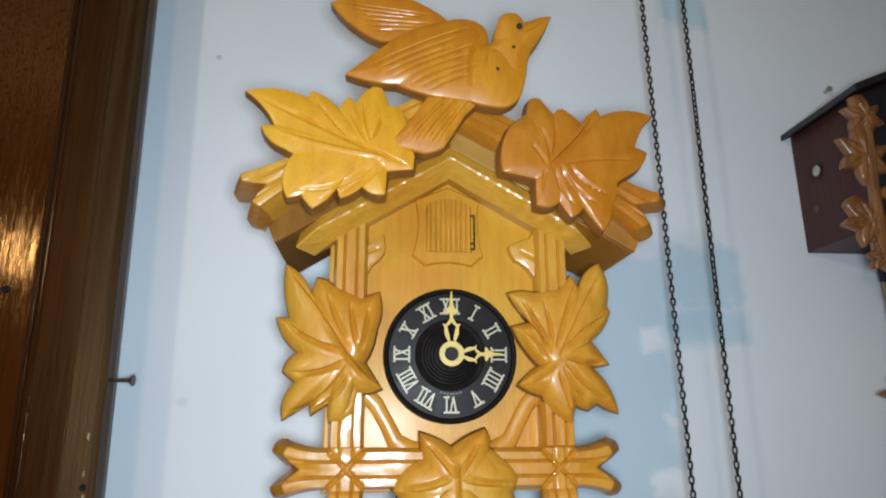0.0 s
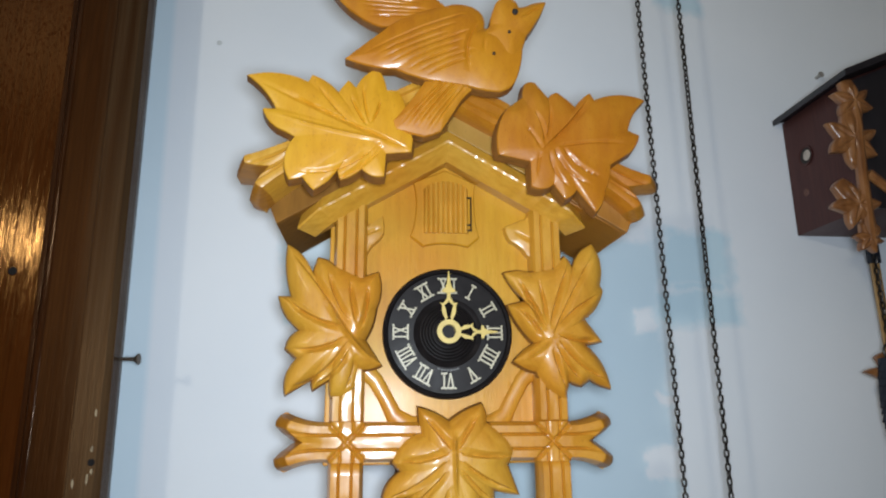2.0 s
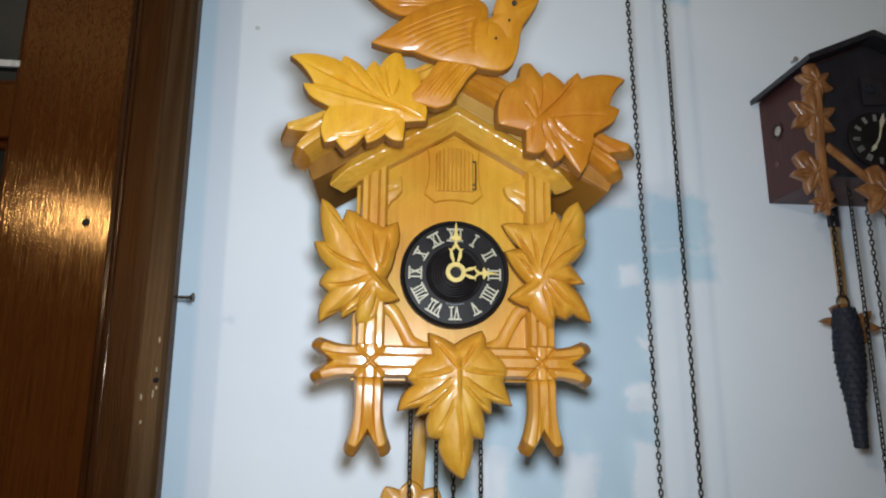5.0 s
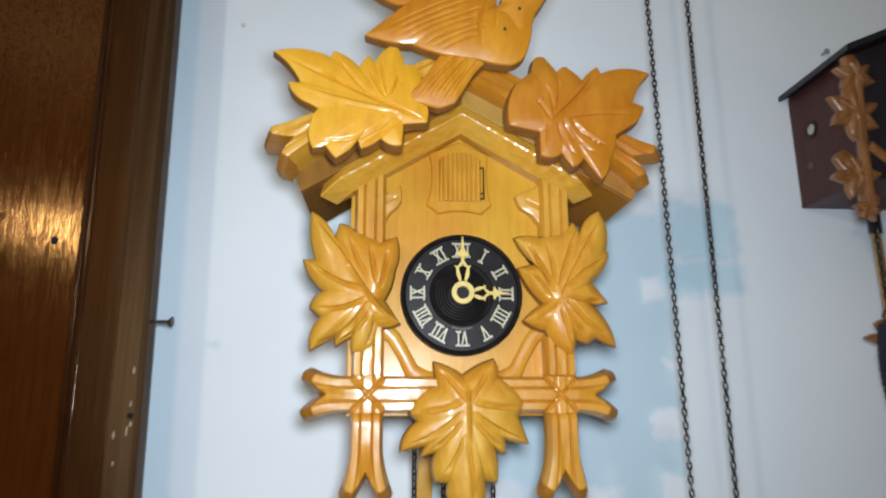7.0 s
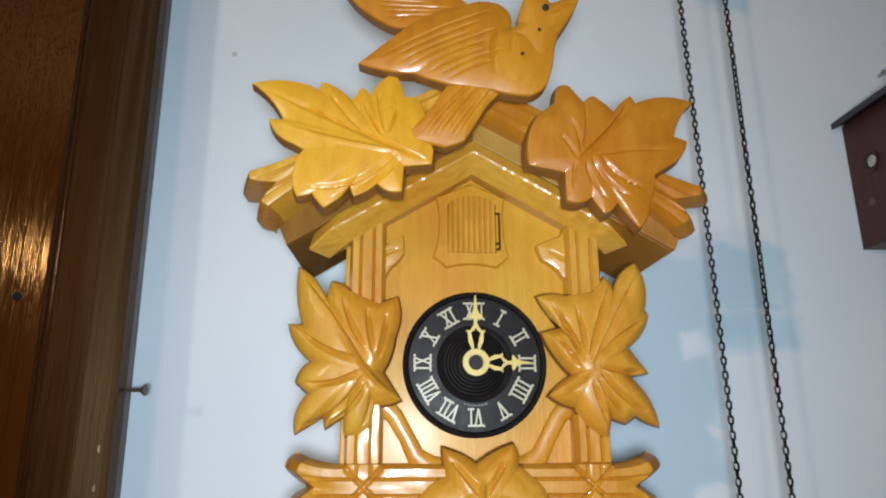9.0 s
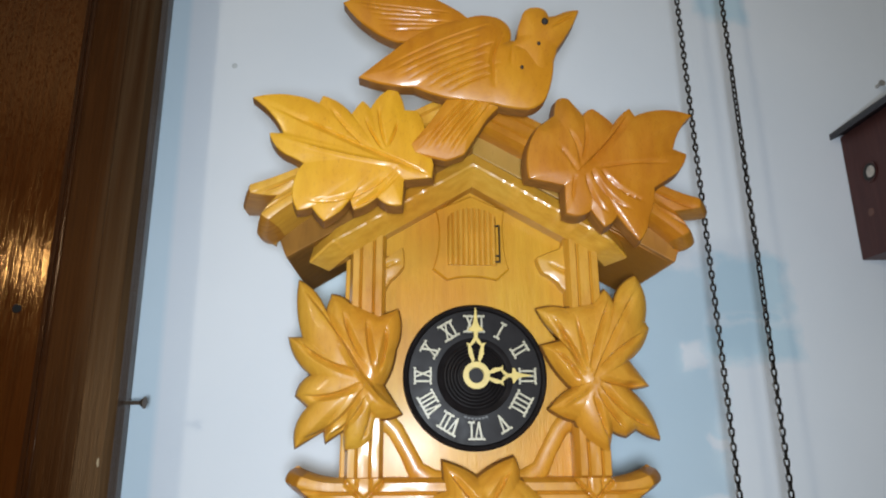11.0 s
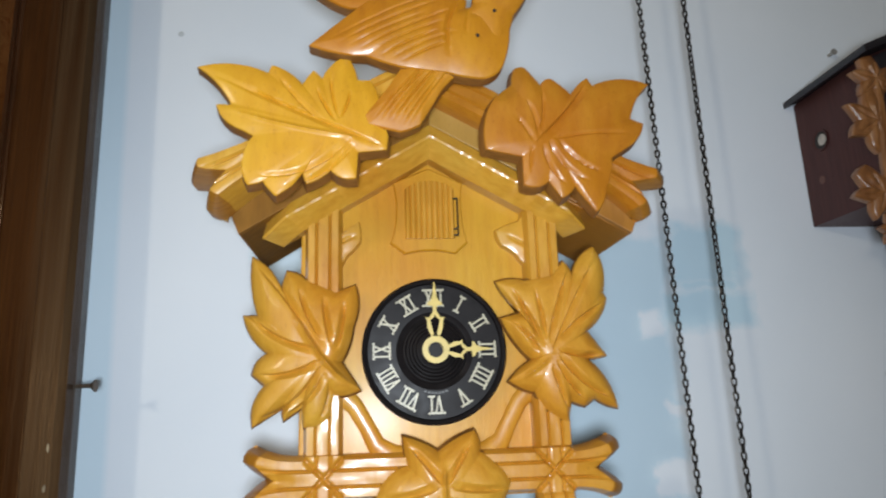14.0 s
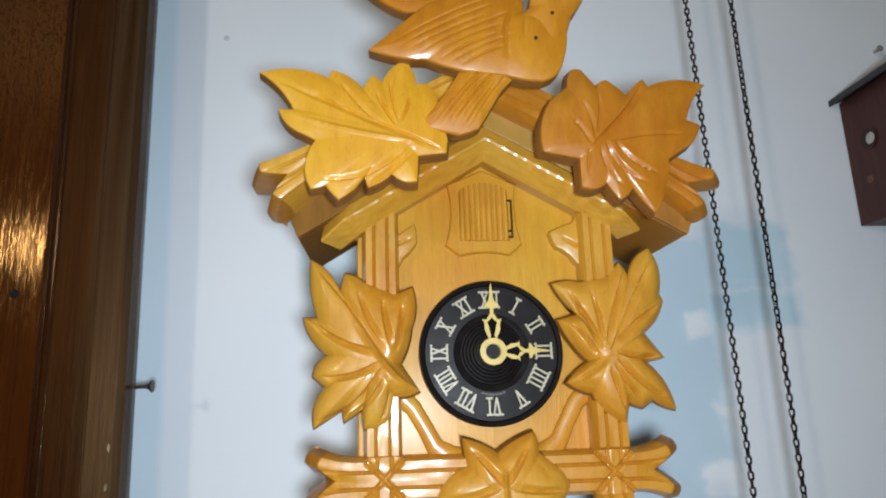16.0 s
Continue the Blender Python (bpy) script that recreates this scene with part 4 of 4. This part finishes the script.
carve(bm, [(-17, 159, 0.0), (-30, 139, 0.0), (-42, 124, 0.02), (-40, 119, 0.0), (-22, 115, 0.04), (-11, 119, 0.0), (2, 140, -0.04), (16, 153, 0.0), (24, 160, 0.0), (24, 172, 0.0), (2, 176, 0.0)], (-8, 146), 0.3955, 0.0090, 0.0030,
      feathers(((-38, 123), (-15, 119)), ((-6, 158), (8, 152)), 7, 1.3, -0.04, 1.4, 0.7), rings=44, steps=18, side=2, tilt=(0.0, -0.08))
bmesh.ops.create_uvsphere(bm, u_segments=10, v_segments=8, radius=0.0021, matrix=pose(0.0365, 0.3765, AXIS + 0.1992))
for x, z in ((0.0220, 0.1690), (0.0325, 0.1850)):
    bmesh.ops.create_uvsphere(bm, u_segments=8, v_segments=6, radius=0.0011, matrix=pose(x, 0.3775, AXIS + z))
for f in bm.faces[-176:]:
    f.material_index = 1
part("carved_bird", bm, [BIRD, DARK, EDGE], clock, "amber carved wooden bird with spread wings")

# the cuckoo's door and its shield
bm = bmesh.new()
carve(bm, [(-25, 106, -0.04), (-23, 86, -0.04), (-27, 66, 0.0), (-18, 59, -0.07), (14, 59, 0.0), (22, 66, -0.04), (19, 86, -0.04), (20, 106, 0.0), (-2, 116, 0.0)], (-1.5, 85), PY - 0.0002, 0.0032, 0.0002, (), rings=4, ripple=0.0)
part("shield", bm, PLATE, clock, "raised shield round the cuckoo door", angle=20)
bm = bmesh.new()
xs = [-17.5 + 31.5 * i / 36 for i in range(37)]
arch = lambda x: 98 + 8.5 * math.sqrt(max(0, 1 - ((x + 1.75) / 16.2) ** 2))
top, low = [], []
for i, x in enumerate(xs):
    y = PY - 0.0040 - 0.0020 * abs(math.sin(math.pi * i / 4)) ** 0.6
    top.append(bm.verts.new((x / 1000, y, AXIS + arch(x) / 1000)))
    low.append(bm.verts.new((x / 1000, y, AXIS + 0.0685)))
b0, b1 = [bm.verts.new((v.co.x, PY - 0.002, v.co.z)) for v in top], [bm.verts.new((v.co.x, PY - 0.002, v.co.z)) for v in low]
for i in range(36):
    bm.faces.new((top[i], top[i + 1], low[i + 1], low[i]))
    bm.faces.new((top[i], b0[i], b0[i + 1], top[i + 1]))
    bm.faces.new((low[i], low[i + 1], b1[i + 1], b1[i]))
for i in (0, 36):
    bm.faces.new((top[i], low[i], b1[i], b0[i]))
cdoor = part("cuckoo_door", bm, HONEY, clock, "closed slatted cuckoo door with a wire hinge", angle=50)
bm = bmesh.new()
hx = 0.0158
tube(bm, [(hx, PY - 0.0055, AXIS + 0.0705), (hx, PY - 0.0058, AXIS + 0.095)], 0.0006, 6)
for z in (0.0705, 0.0745, 0.0945):
    tube(bm, [(hx - 0.0035, PY - 0.005, AXIS + z), (hx, PY - 0.006, AXIS + z), (hx + 0.001, PY - 0.002, AXIS + z)], 0.0007, 6)
part("wire_hinge", bm, IRON, cdoor, "thin dark wire hinge")

# dial, numerals and pointers
face = pose(-0.0015, 0, AXIS - 0.0015, 90)

bm = bmesh.new()
prof = [(0.0, 0.0120), (0.0075, 0.0120), (0.0078, 0.0095)]
for r in (0.0095, 0.0115, 0.0135, 0.0155, 0.0175):
    prof += [(r, 0.0088 - (r - 0.0095) * 0.28), (r + 0.0005, 0.0096 - (r - 0.0095) * 0.28), (r + 0.0012, 0.0094 - (r - 0.0095) * 0.28)]
prof += [(0.0200, 0.0056), (0.0222, 0.0066), (0.0232, 0.0074), (0.0400, 0.0074), (0.0404, 0.0066), (0.0409, 0.0082), (0.0424, 0.0092), (0.0436, 0.0080), (0.0438, 0.0005), (0.0436, 0.0001)]
lathe(bm, prof, Matrix.Translation((0, PY, 0)) @ face, 96)
dial = part("dial", bm, BLACK, clock, "round black dial with turned rings", angle=30)


def stroke(p, q, w):
    """The corners of a straight stroke of width w from p to q."""
    p, q = Vector(p), Vector(q)
    d = (q - p).normalized()
    s = Vector((-d.y, d.x)) * (w / 2)
    return [(c.x, c.y) for c in (p - s, q - s, q + s, p + s)]


def numeral(text, hour):
    """A Roman numeral cast in thin strokes, its foot towards the dial's centre."""
    bm = bmesh.new()
    wide = {"I": 3.0, "V": 5.6, "X": 5.8}
    total = sum(wide[c] for c in text)
    squeeze = min(1.0, 12.4 / total)
    x, h, strokes, w = -total * squeeze / 2, 10.2, [], 0.98
    for c in text:
        k = wide[c] * squeeze
        m = x + k / 2
        if c == "I":
            strokes += [((m, 0), (m, h), w), ((m - 1.3, 0.3), (m + 1.3, 0.3), 0.72), ((m - 1.3, h - 0.3), (m + 1.3, h - 0.3), 0.72)]
        elif c == "V":
            strokes += [((m - k * 0.34, h), (m, 0), w * 1.1), ((m + k * 0.34, h), (m, 0), w * 0.85), ((m - k * 0.34 - 1.25, h - 0.3), (m - k * 0.34 + 1.25, h - 0.3), 0.72), ((m + k * 0.34 - 1.25, h - 0.3), (m + k * 0.34 + 1.25, h - 0.3), 0.72)]
        else:
            strokes += [((m - k * 0.34, h), (m + k * 0.34, 0), w * 1.1), ((m + k * 0.34, h), (m - k * 0.34, 0), w * 0.85)]
            strokes += [((m + e * k * 0.34 - 1.25, z), (m + e * k * 0.34 + 1.25, z), 0.72) for e in (-1, 1) for z in (0.3, h - 0.3)]
        x += k
    a = hour * math.pi / 6
    ex, er = Vector((math.cos(a), 0, -math.sin(a))), Vector((math.sin(a), 0, math.cos(a)))
    mid = Vector((-0.0015, 0, AXIS - 0.0015))
    outlines = [stroke(p, q, width) for p, q, width in strokes]
    for p, q, width in strokes:
        if p[1] == q[1]:
            outlines += [[(e[0] + 0.74 * math.cos(b), e[1] + 0.74 * math.sin(b)) for b in [k * math.pi / 4 for k in range(8)]] for e in (p, q)]
    for i, corners in enumerate(outlines):
        y = PY - 0.0086 - 0.00002 * i
        f = [bm.verts.new(mid + (cx * ex + (26.6 + cz) * er) / 1000 + Vector((0, y, 0))) for cx, cz in corners]
        r = [bm.verts.new(v.co + Vector((0, PY - 0.0070 - y, 0))) for v in f]
        bm.faces.new(f)
        for j in range(len(f)):
            bm.faces.new((f[j], r[j], r[(j + 1) % len(f)], f[(j + 1) % len(f)]))
    part("numeral", bm, CREAM, dial, smooth=False)


for hour, text in enumerate(("XII", "I", "II", "III", "IIII", "V", "VI", "VII", "VIII", "IX", "X", "XI")):
    numeral(text, hour)
bm = bmesh.new()
for i in range(7):
    x = -7 + i * 2.1
    box(bm, (x - 1.5) / 1000, (x + 0.0) / 1000, PY - 0.00775, PY - 0.0073, AXIS - 0.0270 + 0.00012 * (i - 3) ** 2, AXIS - 0.0258 + 0.00012 * (i - 3) ** 2)
part("maker_mark", bm, plain("faint_grey_print", (0.10, 0.10, 0.10), 0.5), dial, "faint small grey line of print", smooth=False)


def pointer(name, length, angle, y, ring, label):
    """A pierced plastic pointer: hub ring, a fretted blade with two horns, a leaf and a fine tip."""
    bm = bmesh.new()
    a = radians(angle)
    ex, er = Vector((math.cos(a), 0, -math.sin(a))), Vector((math.sin(a), 0, math.cos(a)))
    mid = Vector((-0.0015, 0, AXIS - 0.0015))
    n = 28
    for i in range(n):
        q = []
        for k in (i, i + 1):
            b = 2 * math.pi * k / n
            for r in (ring, ring * 0.58):
                q.append(mid + r * (math.cos(b) * ex + math.sin(b) * er))
        for dy in (0, 0.0014):
            vs = [bm.verts.new(v + Vector((0, y + dy, 0))) for v in (q[0], q[1], q[3], q[2])]
            bm.faces.new(vs)
        for u, v in ((q[0], q[2]), (q[1], q[3])):
            bm.faces.new([bm.verts.new(w) for w in (u + Vector((0, y, 0)), v + Vector((0, y, 0)), v + Vector((0, y + 0.0014, 0)), u + Vector((0, y + 0.0014, 0)))])
    r0 = ring * 0.9
    L = length - r0
    shapes = []
    for s in (-1, 1):
        shapes += [[(s * 0.0022, r0), (s * 0.0046, r0 + 0.16 * L), (s * 0.0047, r0 + 0.30 * L), (s * 0.0060, r0 + 0.36 * L), (s * 0.0034, r0 + 0.35 * L), (s * 0.0022, r0 + 0.22 * L), (s * 0.0010, r0 + 0.06 * L)],
                   [(s * 0.0034, r0 + 0.35 * L), (s * 0.0038, r0 + 0.29 * L), (s * 0.0020, r0 + 0.33 * L), (s * 0.0004, r0 + 0.37 * L), (0, r0 + 0.48 * L), (s * 0.0014, r0 + 0.45 * L)]]
    shapes += [[(-0.0009, r0 + 0.40 * L), (0.0009, r0 + 0.40 * L), (0.0012, r0 + 0.56 * L), (0.0046, r0 + 0.58 * L), (0.0040, r0 + 0.63 * L), (0.0024, r0 + 0.66 * L), (0.0013, r0 + 0.74 * L), (0.0003, length), (-0.0003, length), (-0.0013, r0 + 0.74 * L), (-0.0024, r0 + 0.66 * L), (-0.0040, r0 + 0.63 * L), (-0.0046, r0 + 0.58 * L), (-0.0012, r0 + 0.56 * L)]]
    for i, sh in enumerate(shapes):
        yy = y + 0.00005 * (i + 1)
        f = [bm.verts.new(mid + x * ex + r * er + Vector((0, yy, 0))) for x, r in sh]
        r = [bm.verts.new(v.co + Vector((0, 0.0012, 0))) for v in f]
        bm.faces.new(f)
        for j in range(len(f)):
            bm.faces.new((f[j], r[j], r[(j + 1) % len(f)], f[(j + 1) % len(f)]))
    part(name, bm, IVORY, dial, label, smooth=False)


pointer("hour_pointer", 0.0330, 90, PY - 0.0135, 0.0078, "yellowed fretted pointer at three")
pointer("minute_pointer", 0.0405, 0, PY - 0.0155, 0.0080, "yellowed fretted pointer at twelve")

# pendulum and the clock's own chains
bm = bmesh.new()
box(bm, -0.0300, -0.0180, 0.522, 0.526, AXIS - 0.215, AXIS - 0.075, 0.0008, Matrix.Translation((-0.0240, 0, 1.45)) @ pose(0, 0, 0, 0, 3, 0) @ Matrix.Translation((0.0240, 0, -1.45)))
pend = part("pendulum_rod", bm, PLATE, clock, "flat pale wooden pendulum rod")
bm = bmesh.new()
carve(bm, [(-40, 0, 0.05), (-26, 4, 0.1), (-22, 17, 0.05), (-10, 14, 0.1), (0, 22, 0.1), (10, 14, 0.05), (22, 16, 0.1), (26, 4, 0.05), (40, -2, 0.1), (27, -14, 0.1), (18, -32, 0.1), (0, -45, 0.1), (-18, -32, 0.1), (-27, -14, 0.1)], (0, -8), 0.5215, 0.005, 0.004, [(-34, 0), (0, 16), (34, -2), (-14, -28), (14, -28)], shift=(-30, -189))
part("pendulum_leaf", bm, HONEY, pend, "carved leaf at the pendulum's end")
for i, (x, seed) in enumerate(((-0.0320, 11), (-0.0100, 12), (0.0050, 13), (0.0280, 14))):
    bm = chain_mesh(x, 0.512 - 0.004 * (i % 2), 1.05, AXIS - 0.083, 0, 0.0050, seed)
    part("clock_chain", bm, IRON, clock, "dark metal weight chain", recalc=False)

# ---- the small dark clock ----
DULL = plain("dull_grey_plastic", (0.20, 0.20, 0.19), rough=0.5)
CX, CY = 0.413, 0.488       # its middle and the plane of its face
DX = CX - 0.0045            # the middle of its dial
small = thing("small_cuckoo_clock", (CX, WALL, 1.707), "small dark mahogany cuckoo clock with brown carved leaves on the wall", "cuckoo clock")
bm = bmesh.new()
h = 61
q = [((CX * 1000 - h), 108), ((CX * 1000 - h), 224.5), (CX * 1000, 250), ((CX * 1000 + h), 224.5), ((CX * 1000 + h), 108)]
slab(bm, q, CY, WALL - 0.001, 0.0008)
part("case", bm, MAHOGANY, small, "dark red-brown case", smooth=False)
bm = bmesh.new()
slab(bm, [(x, z) for x, z in ((CX * 1000 - 60, 108), (CX * 1000 - 60, 222), (CX * 1000, 247.5), (CX * 1000 + 60, 222), (CX * 1000 + 60, 108))], CY - 0.004, CY - 0.0002, 0.0006)
part("front_plate", bm, EBONY, small, "near-black stained front plate", smooth=False)
for s in (-1, 1):
    bm = bmesh.new()
    c = CX * 1000
    q = [(c, 251), (c + s * 71, 221), (c + s * 71, 227), (c, 257.5)]
    slab(bm, q if s < 0 else q[::-1], CY - 0.018, WALL - 0.001, 0.0006)
    part("roof_board", bm, EBONY, small, smooth=False)
bm = bmesh.new()
lathe(bm, [(0.0075, 0.0004), (0.0095, 0.0010), (0.0095, -0.001)], pose(CX - 0.061, 0.546, 1.779, 0, -90, 0), 24)
part("sound_hole_rim", bm, MAHOGANY, small)
bm = bmesh.new()
lathe(bm, [(0, 0.0012), (0.0050, 0.0012)], pose(CX - 0.061, 0.5435, 1.7785, 0, -90, 0), 24)
bmv = bm
bm = bmesh.new()
lathe(bm, [(0, 0.0006), (0.0076, 0.0006)], pose(CX - 0.061, 0.546, 1.779, 0, -90, 0), 24)
part("hole", bm, DARK, small, "dark round sound hole", recalc=False)
part("hole_cloth", bmv, SILVER, small, "pale cloth behind the round sound hole")
bm = bmesh.new()
lathe(bm, [(0, 0.0006), (0.0032, 0.0005), (0.0036, 0)], pose(CX - 0.061, 0.553, 1.745, 0, -90, 0), 16)
part("plug", bm, plain("worn_plug", (0.12, 0.05, 0.035), 0.6), small, "small worn wooden plug")
bm = bmesh.new()
lathe(bm, [(0, 0.004), (0.027, 0.004), (0.0285, 0.003), (0.0285, 0)], pose(DX, CY - 0.0042, 1.746, 90), 40)
sdial = part("dial", bm, BLACK, small, "small black dial")
for hour in range(12):
    bm = bmesh.new()
    a = hour * math.pi / 6
    for k in range((2, 1, 2, 3, 3, 2, 2, 3, 3, 2, 2, 2)[hour]):
        off = (k - 0.8) * 0.0019
        m = Matrix.Translation((DX, 0, 1.746)) @ pose(0, 0, 0, 0, math.degrees(a), 0)
        box(bm, off - 0.0005, off + 0.0005, CY - 0.0090, CY - 0.0080, 0.0185, 0.0250, 0, m)
    part("numeral", bm, DULL, sdial, smooth=False)
for ln, an, nm in ((0.017, 215, "hour_pointer"), (0.0275, 16, "minute_pointer")):
    bm = bmesh.new()
    m = Matrix.Translation((DX, 0, 1.746)) @ pose(0, 0, 0, 0, an, 0)
    slabpts = [(-0.0007, 0), (-0.0007, ln * 0.42), (-0.0022, ln * 0.66), (0, ln), (0.0022, ln * 0.66), (0.0007, ln * 0.42), (0.0007, 0)]
    f = [bm.verts.new(m @ Vector((x, CY - 0.0107, z))) for x, z in slabpts]
    g = [bm.verts.new(m @ Vector((x, CY - 0.0097, z))) for x, z in slabpts]
    bm.faces.new(f)
    bm.faces.new(g[::-1])
    for i in range(7):
        bm.faces.new((f[i], g[i], g[(i + 1) % 7], f[(i + 1) % 7]))
    part(nm, bm, CREAM, sdial, smooth=False)
bm = bmesh.new()
box(bm, CX - 0.012, CX + 0.012, CY - 0.007, CY - 0.0042, 1.782, 1.812, 0.0015)
part("cuckoo_door", bm, EBONY, small)
bm = bmesh.new()
lathe(bm, [(0, 0.006), (0.004, 0.005), (0.0045, 0.002), (0.003, 0)], pose(CX - 0.006, CY - 0.007, 1.797, 90), 16)
part("door_knob", bm, CONE, small, "small round dark knob")

PALEROD = wood("pale_rod_wood", (0.22, 0.12, 0.04), (0.34, 0.20, 0.075), (0.44, 0.28, 0.12), rough=0.5, coat=0.1)
STAR = [(-3, 25, 0.08), (6, 12, 0.04), (16, 17, 0.10), (13, 4, 0.0), (23, -4, 0.10), (11, -9, 0.05), (9, -23, 0.12), (-2, -13, 0.0), (-13, -19, 0.12), (-12, -5, 0.0), (-24, 3, 0.10), (-12, 8, 0.0), (-15, 19, 0.10)]
STARV = [(-2, 21), (13, 14), (18, -4), (7, -19), (-11, -16), (-19, 3), (-12, 16)]


def sprig(name, x, z, size, turn, y, mirror=1):
    bm = bmesh.new()
    c, s = math.cos(radians(turn)), math.sin(radians(turn))
    rot = lambda p: ((c * p[0] - s * p[1]) * size + x, (s * p[0] + c * p[1]) * size + z, *p[2:])
    carve(bm, [rot(p) for p in STAR], (x, z), y, 0.005, 0.004, [rot(p) for p in STARV], 0.002, 0.002, 0.08, 8, steps=4)
    part(name, bm, TWIG, small, "brown carved leaf sprig")


for s in (-1, 1):
    X = lambda v: CX * 1000 + s * v
    for vx, vz, size, turn in ((64, 200, 0.8, 10), (70, 165, 1.05, 25), (76, 108, 0.95, -15), (70, 80, 0.55, 60)):
        sprig("leaf_sprig", X(vx), vz, size, s * turn, CY - 0.008)
    bm = bmesh.new()
    tube(bm, [(X(63) / 1000, CY - 0.012, AXIS + 0.212), (X(64) / 1000, CY - 0.013, AXIS + 0.18), (X(68) / 1000, CY - 0.013, AXIS + 0.13), (X(69) / 1000, CY - 0.012, AXIS + 0.078)], [0.003, 0.004, 0.0045, 0.005], 9)
    part("carved_branch", bm, TWIG, small)
    bm = bmesh.new()
    tube(bm, [(X(62) / 1000, CY - 0.013, AXIS + 0.135), (X(18) / 1000, CY - 0.013, AXIS + 0.098)], [0.004, 0.0035], 8)
    part("cross_twig", bm, TWIG, small)
sprig("lowest_sprig", CX * 1000 - 12, 90, 1.1, 0, CY - 0.011)
bm = bmesh.new()
box(bm, 0.3870, 0.3950, 0.530, 0.533, 1.57, 1.71, 0.0006)
prod = part("pendulum_rod", bm, PALEROD, small, "flat pale wooden pendulum rod")
bm = bmesh.new()
box(bm, 0.3862, 0.3958, 0.5285, 0.5345, 1.672, 1.702, 0.001)
part("wrapping", bm, CONE, prod, "dark wrapping round the rod's top")
bm = bmesh.new()
carve(bm, [(p[0] * 1.35 + 393, p[1] * 0.8 - 26, *p[2:]) for p in STAR], (393, -26), 0.5295, 0.004, 0.003, [(p[0] * 1.35 + 393, p[1] * 0.8 - 26) for p in STARV], 0.0015, 0.002, 0.08, 8)
part("pendulum_leaf", bm, TWIG, prod, "carved leaf at the pendulum's end")


def cone_weight(x, y, top, length, radius, lean, chain_top, seed):
    root = thing("pine_cone_weight", (x, y, chain_top), "dark iron pine-cone weight hanging on a chain", "clock weight", "pine cone weights")
    bm = bmesh.new()
    rnd = random.Random(seed)
    core = []
    for i in range(15):
        u = i / 14
        core.append((radius * (0.55 + 0.36 * math.sin(math.pi * min(1, u * 1.25 + 0.12))) * (1 - 0.30 * max(0, u - 0.75) / 0.25), -length * u))
    m = Matrix.Translation((x, y, top)) @ pose(0, 0, 0, 0, -lean, 0)
    lathe(bm, [(0, 0)] + core + [(0, -length)], m, 20)
    rows = 22
    for i in range(rows):
        u = (i + 0.4) / rows
        r = radius * (0.55 + 0.36 * math.sin(math.pi * min(1, u * 1.25 + 0.12))) * (1 - 0.30 * max(0, u - 0.75) / 0.25)
        for k in range(11):
            a = 2 * math.pi * (k + 0.5 * (i % 2)) / 11
            w = r * 0.36
            up, out, tip = -length * u + 0.003, r * 0.95, r * 1.06 + rnd.uniform(0, 0.0005)
            d, s = Vector((math.cos(a), math.sin(a), 0)), Vector((-math.sin(a), math.cos(a), 0))
            vs = [bm.verts.new(m @ q) for q in (d * out + s * w + Vector((0, 0, up)), d * tip + s * w * 0.55 + Vector((0, 0, up - 0.0052)), d * tip - s * w * 0.55 + Vector((0, 0, up - 0.0052)), d * out - s * w + Vector((0, 0, up)), d * out * 0.96 + Vector((0, 0, up - 0.0072)))]
            bm.faces.new(vs[:4])
            bm.faces.new((vs[1], vs[4], vs[2]))
    part("cone", bm, CONE, root, "dark scaly iron cone", angle=20)
    bm = bmesh.new()
    tube(bm, [(x + 0.006 * math.cos(a), y, top + 0.006 + 0.007 * math.sin(a)) for a in [radians(d) for d in range(-80, 250, 22)]], 0.0011, 7)
    part("hook", bm, IRON, root)
    part("chain", chain_mesh(x, y, top + 0.012, chain_top, 0, 0.005, seed), IRON, root, recalc=False)


cone_weight(0.3780, 0.515, 1.587, 0.127, 0.0138, 0, 1.7065, 21)
cone_weight(0.4120, 0.510, 1.458, 0.127, 0.0138, 0, 1.7065, 22)
for x, seed in ((0.397, 31), (0.433, 32)):
    hanging_chain(x, 0.512, 1.15, 1.7065, "dark metal chain below the small clock", seed)
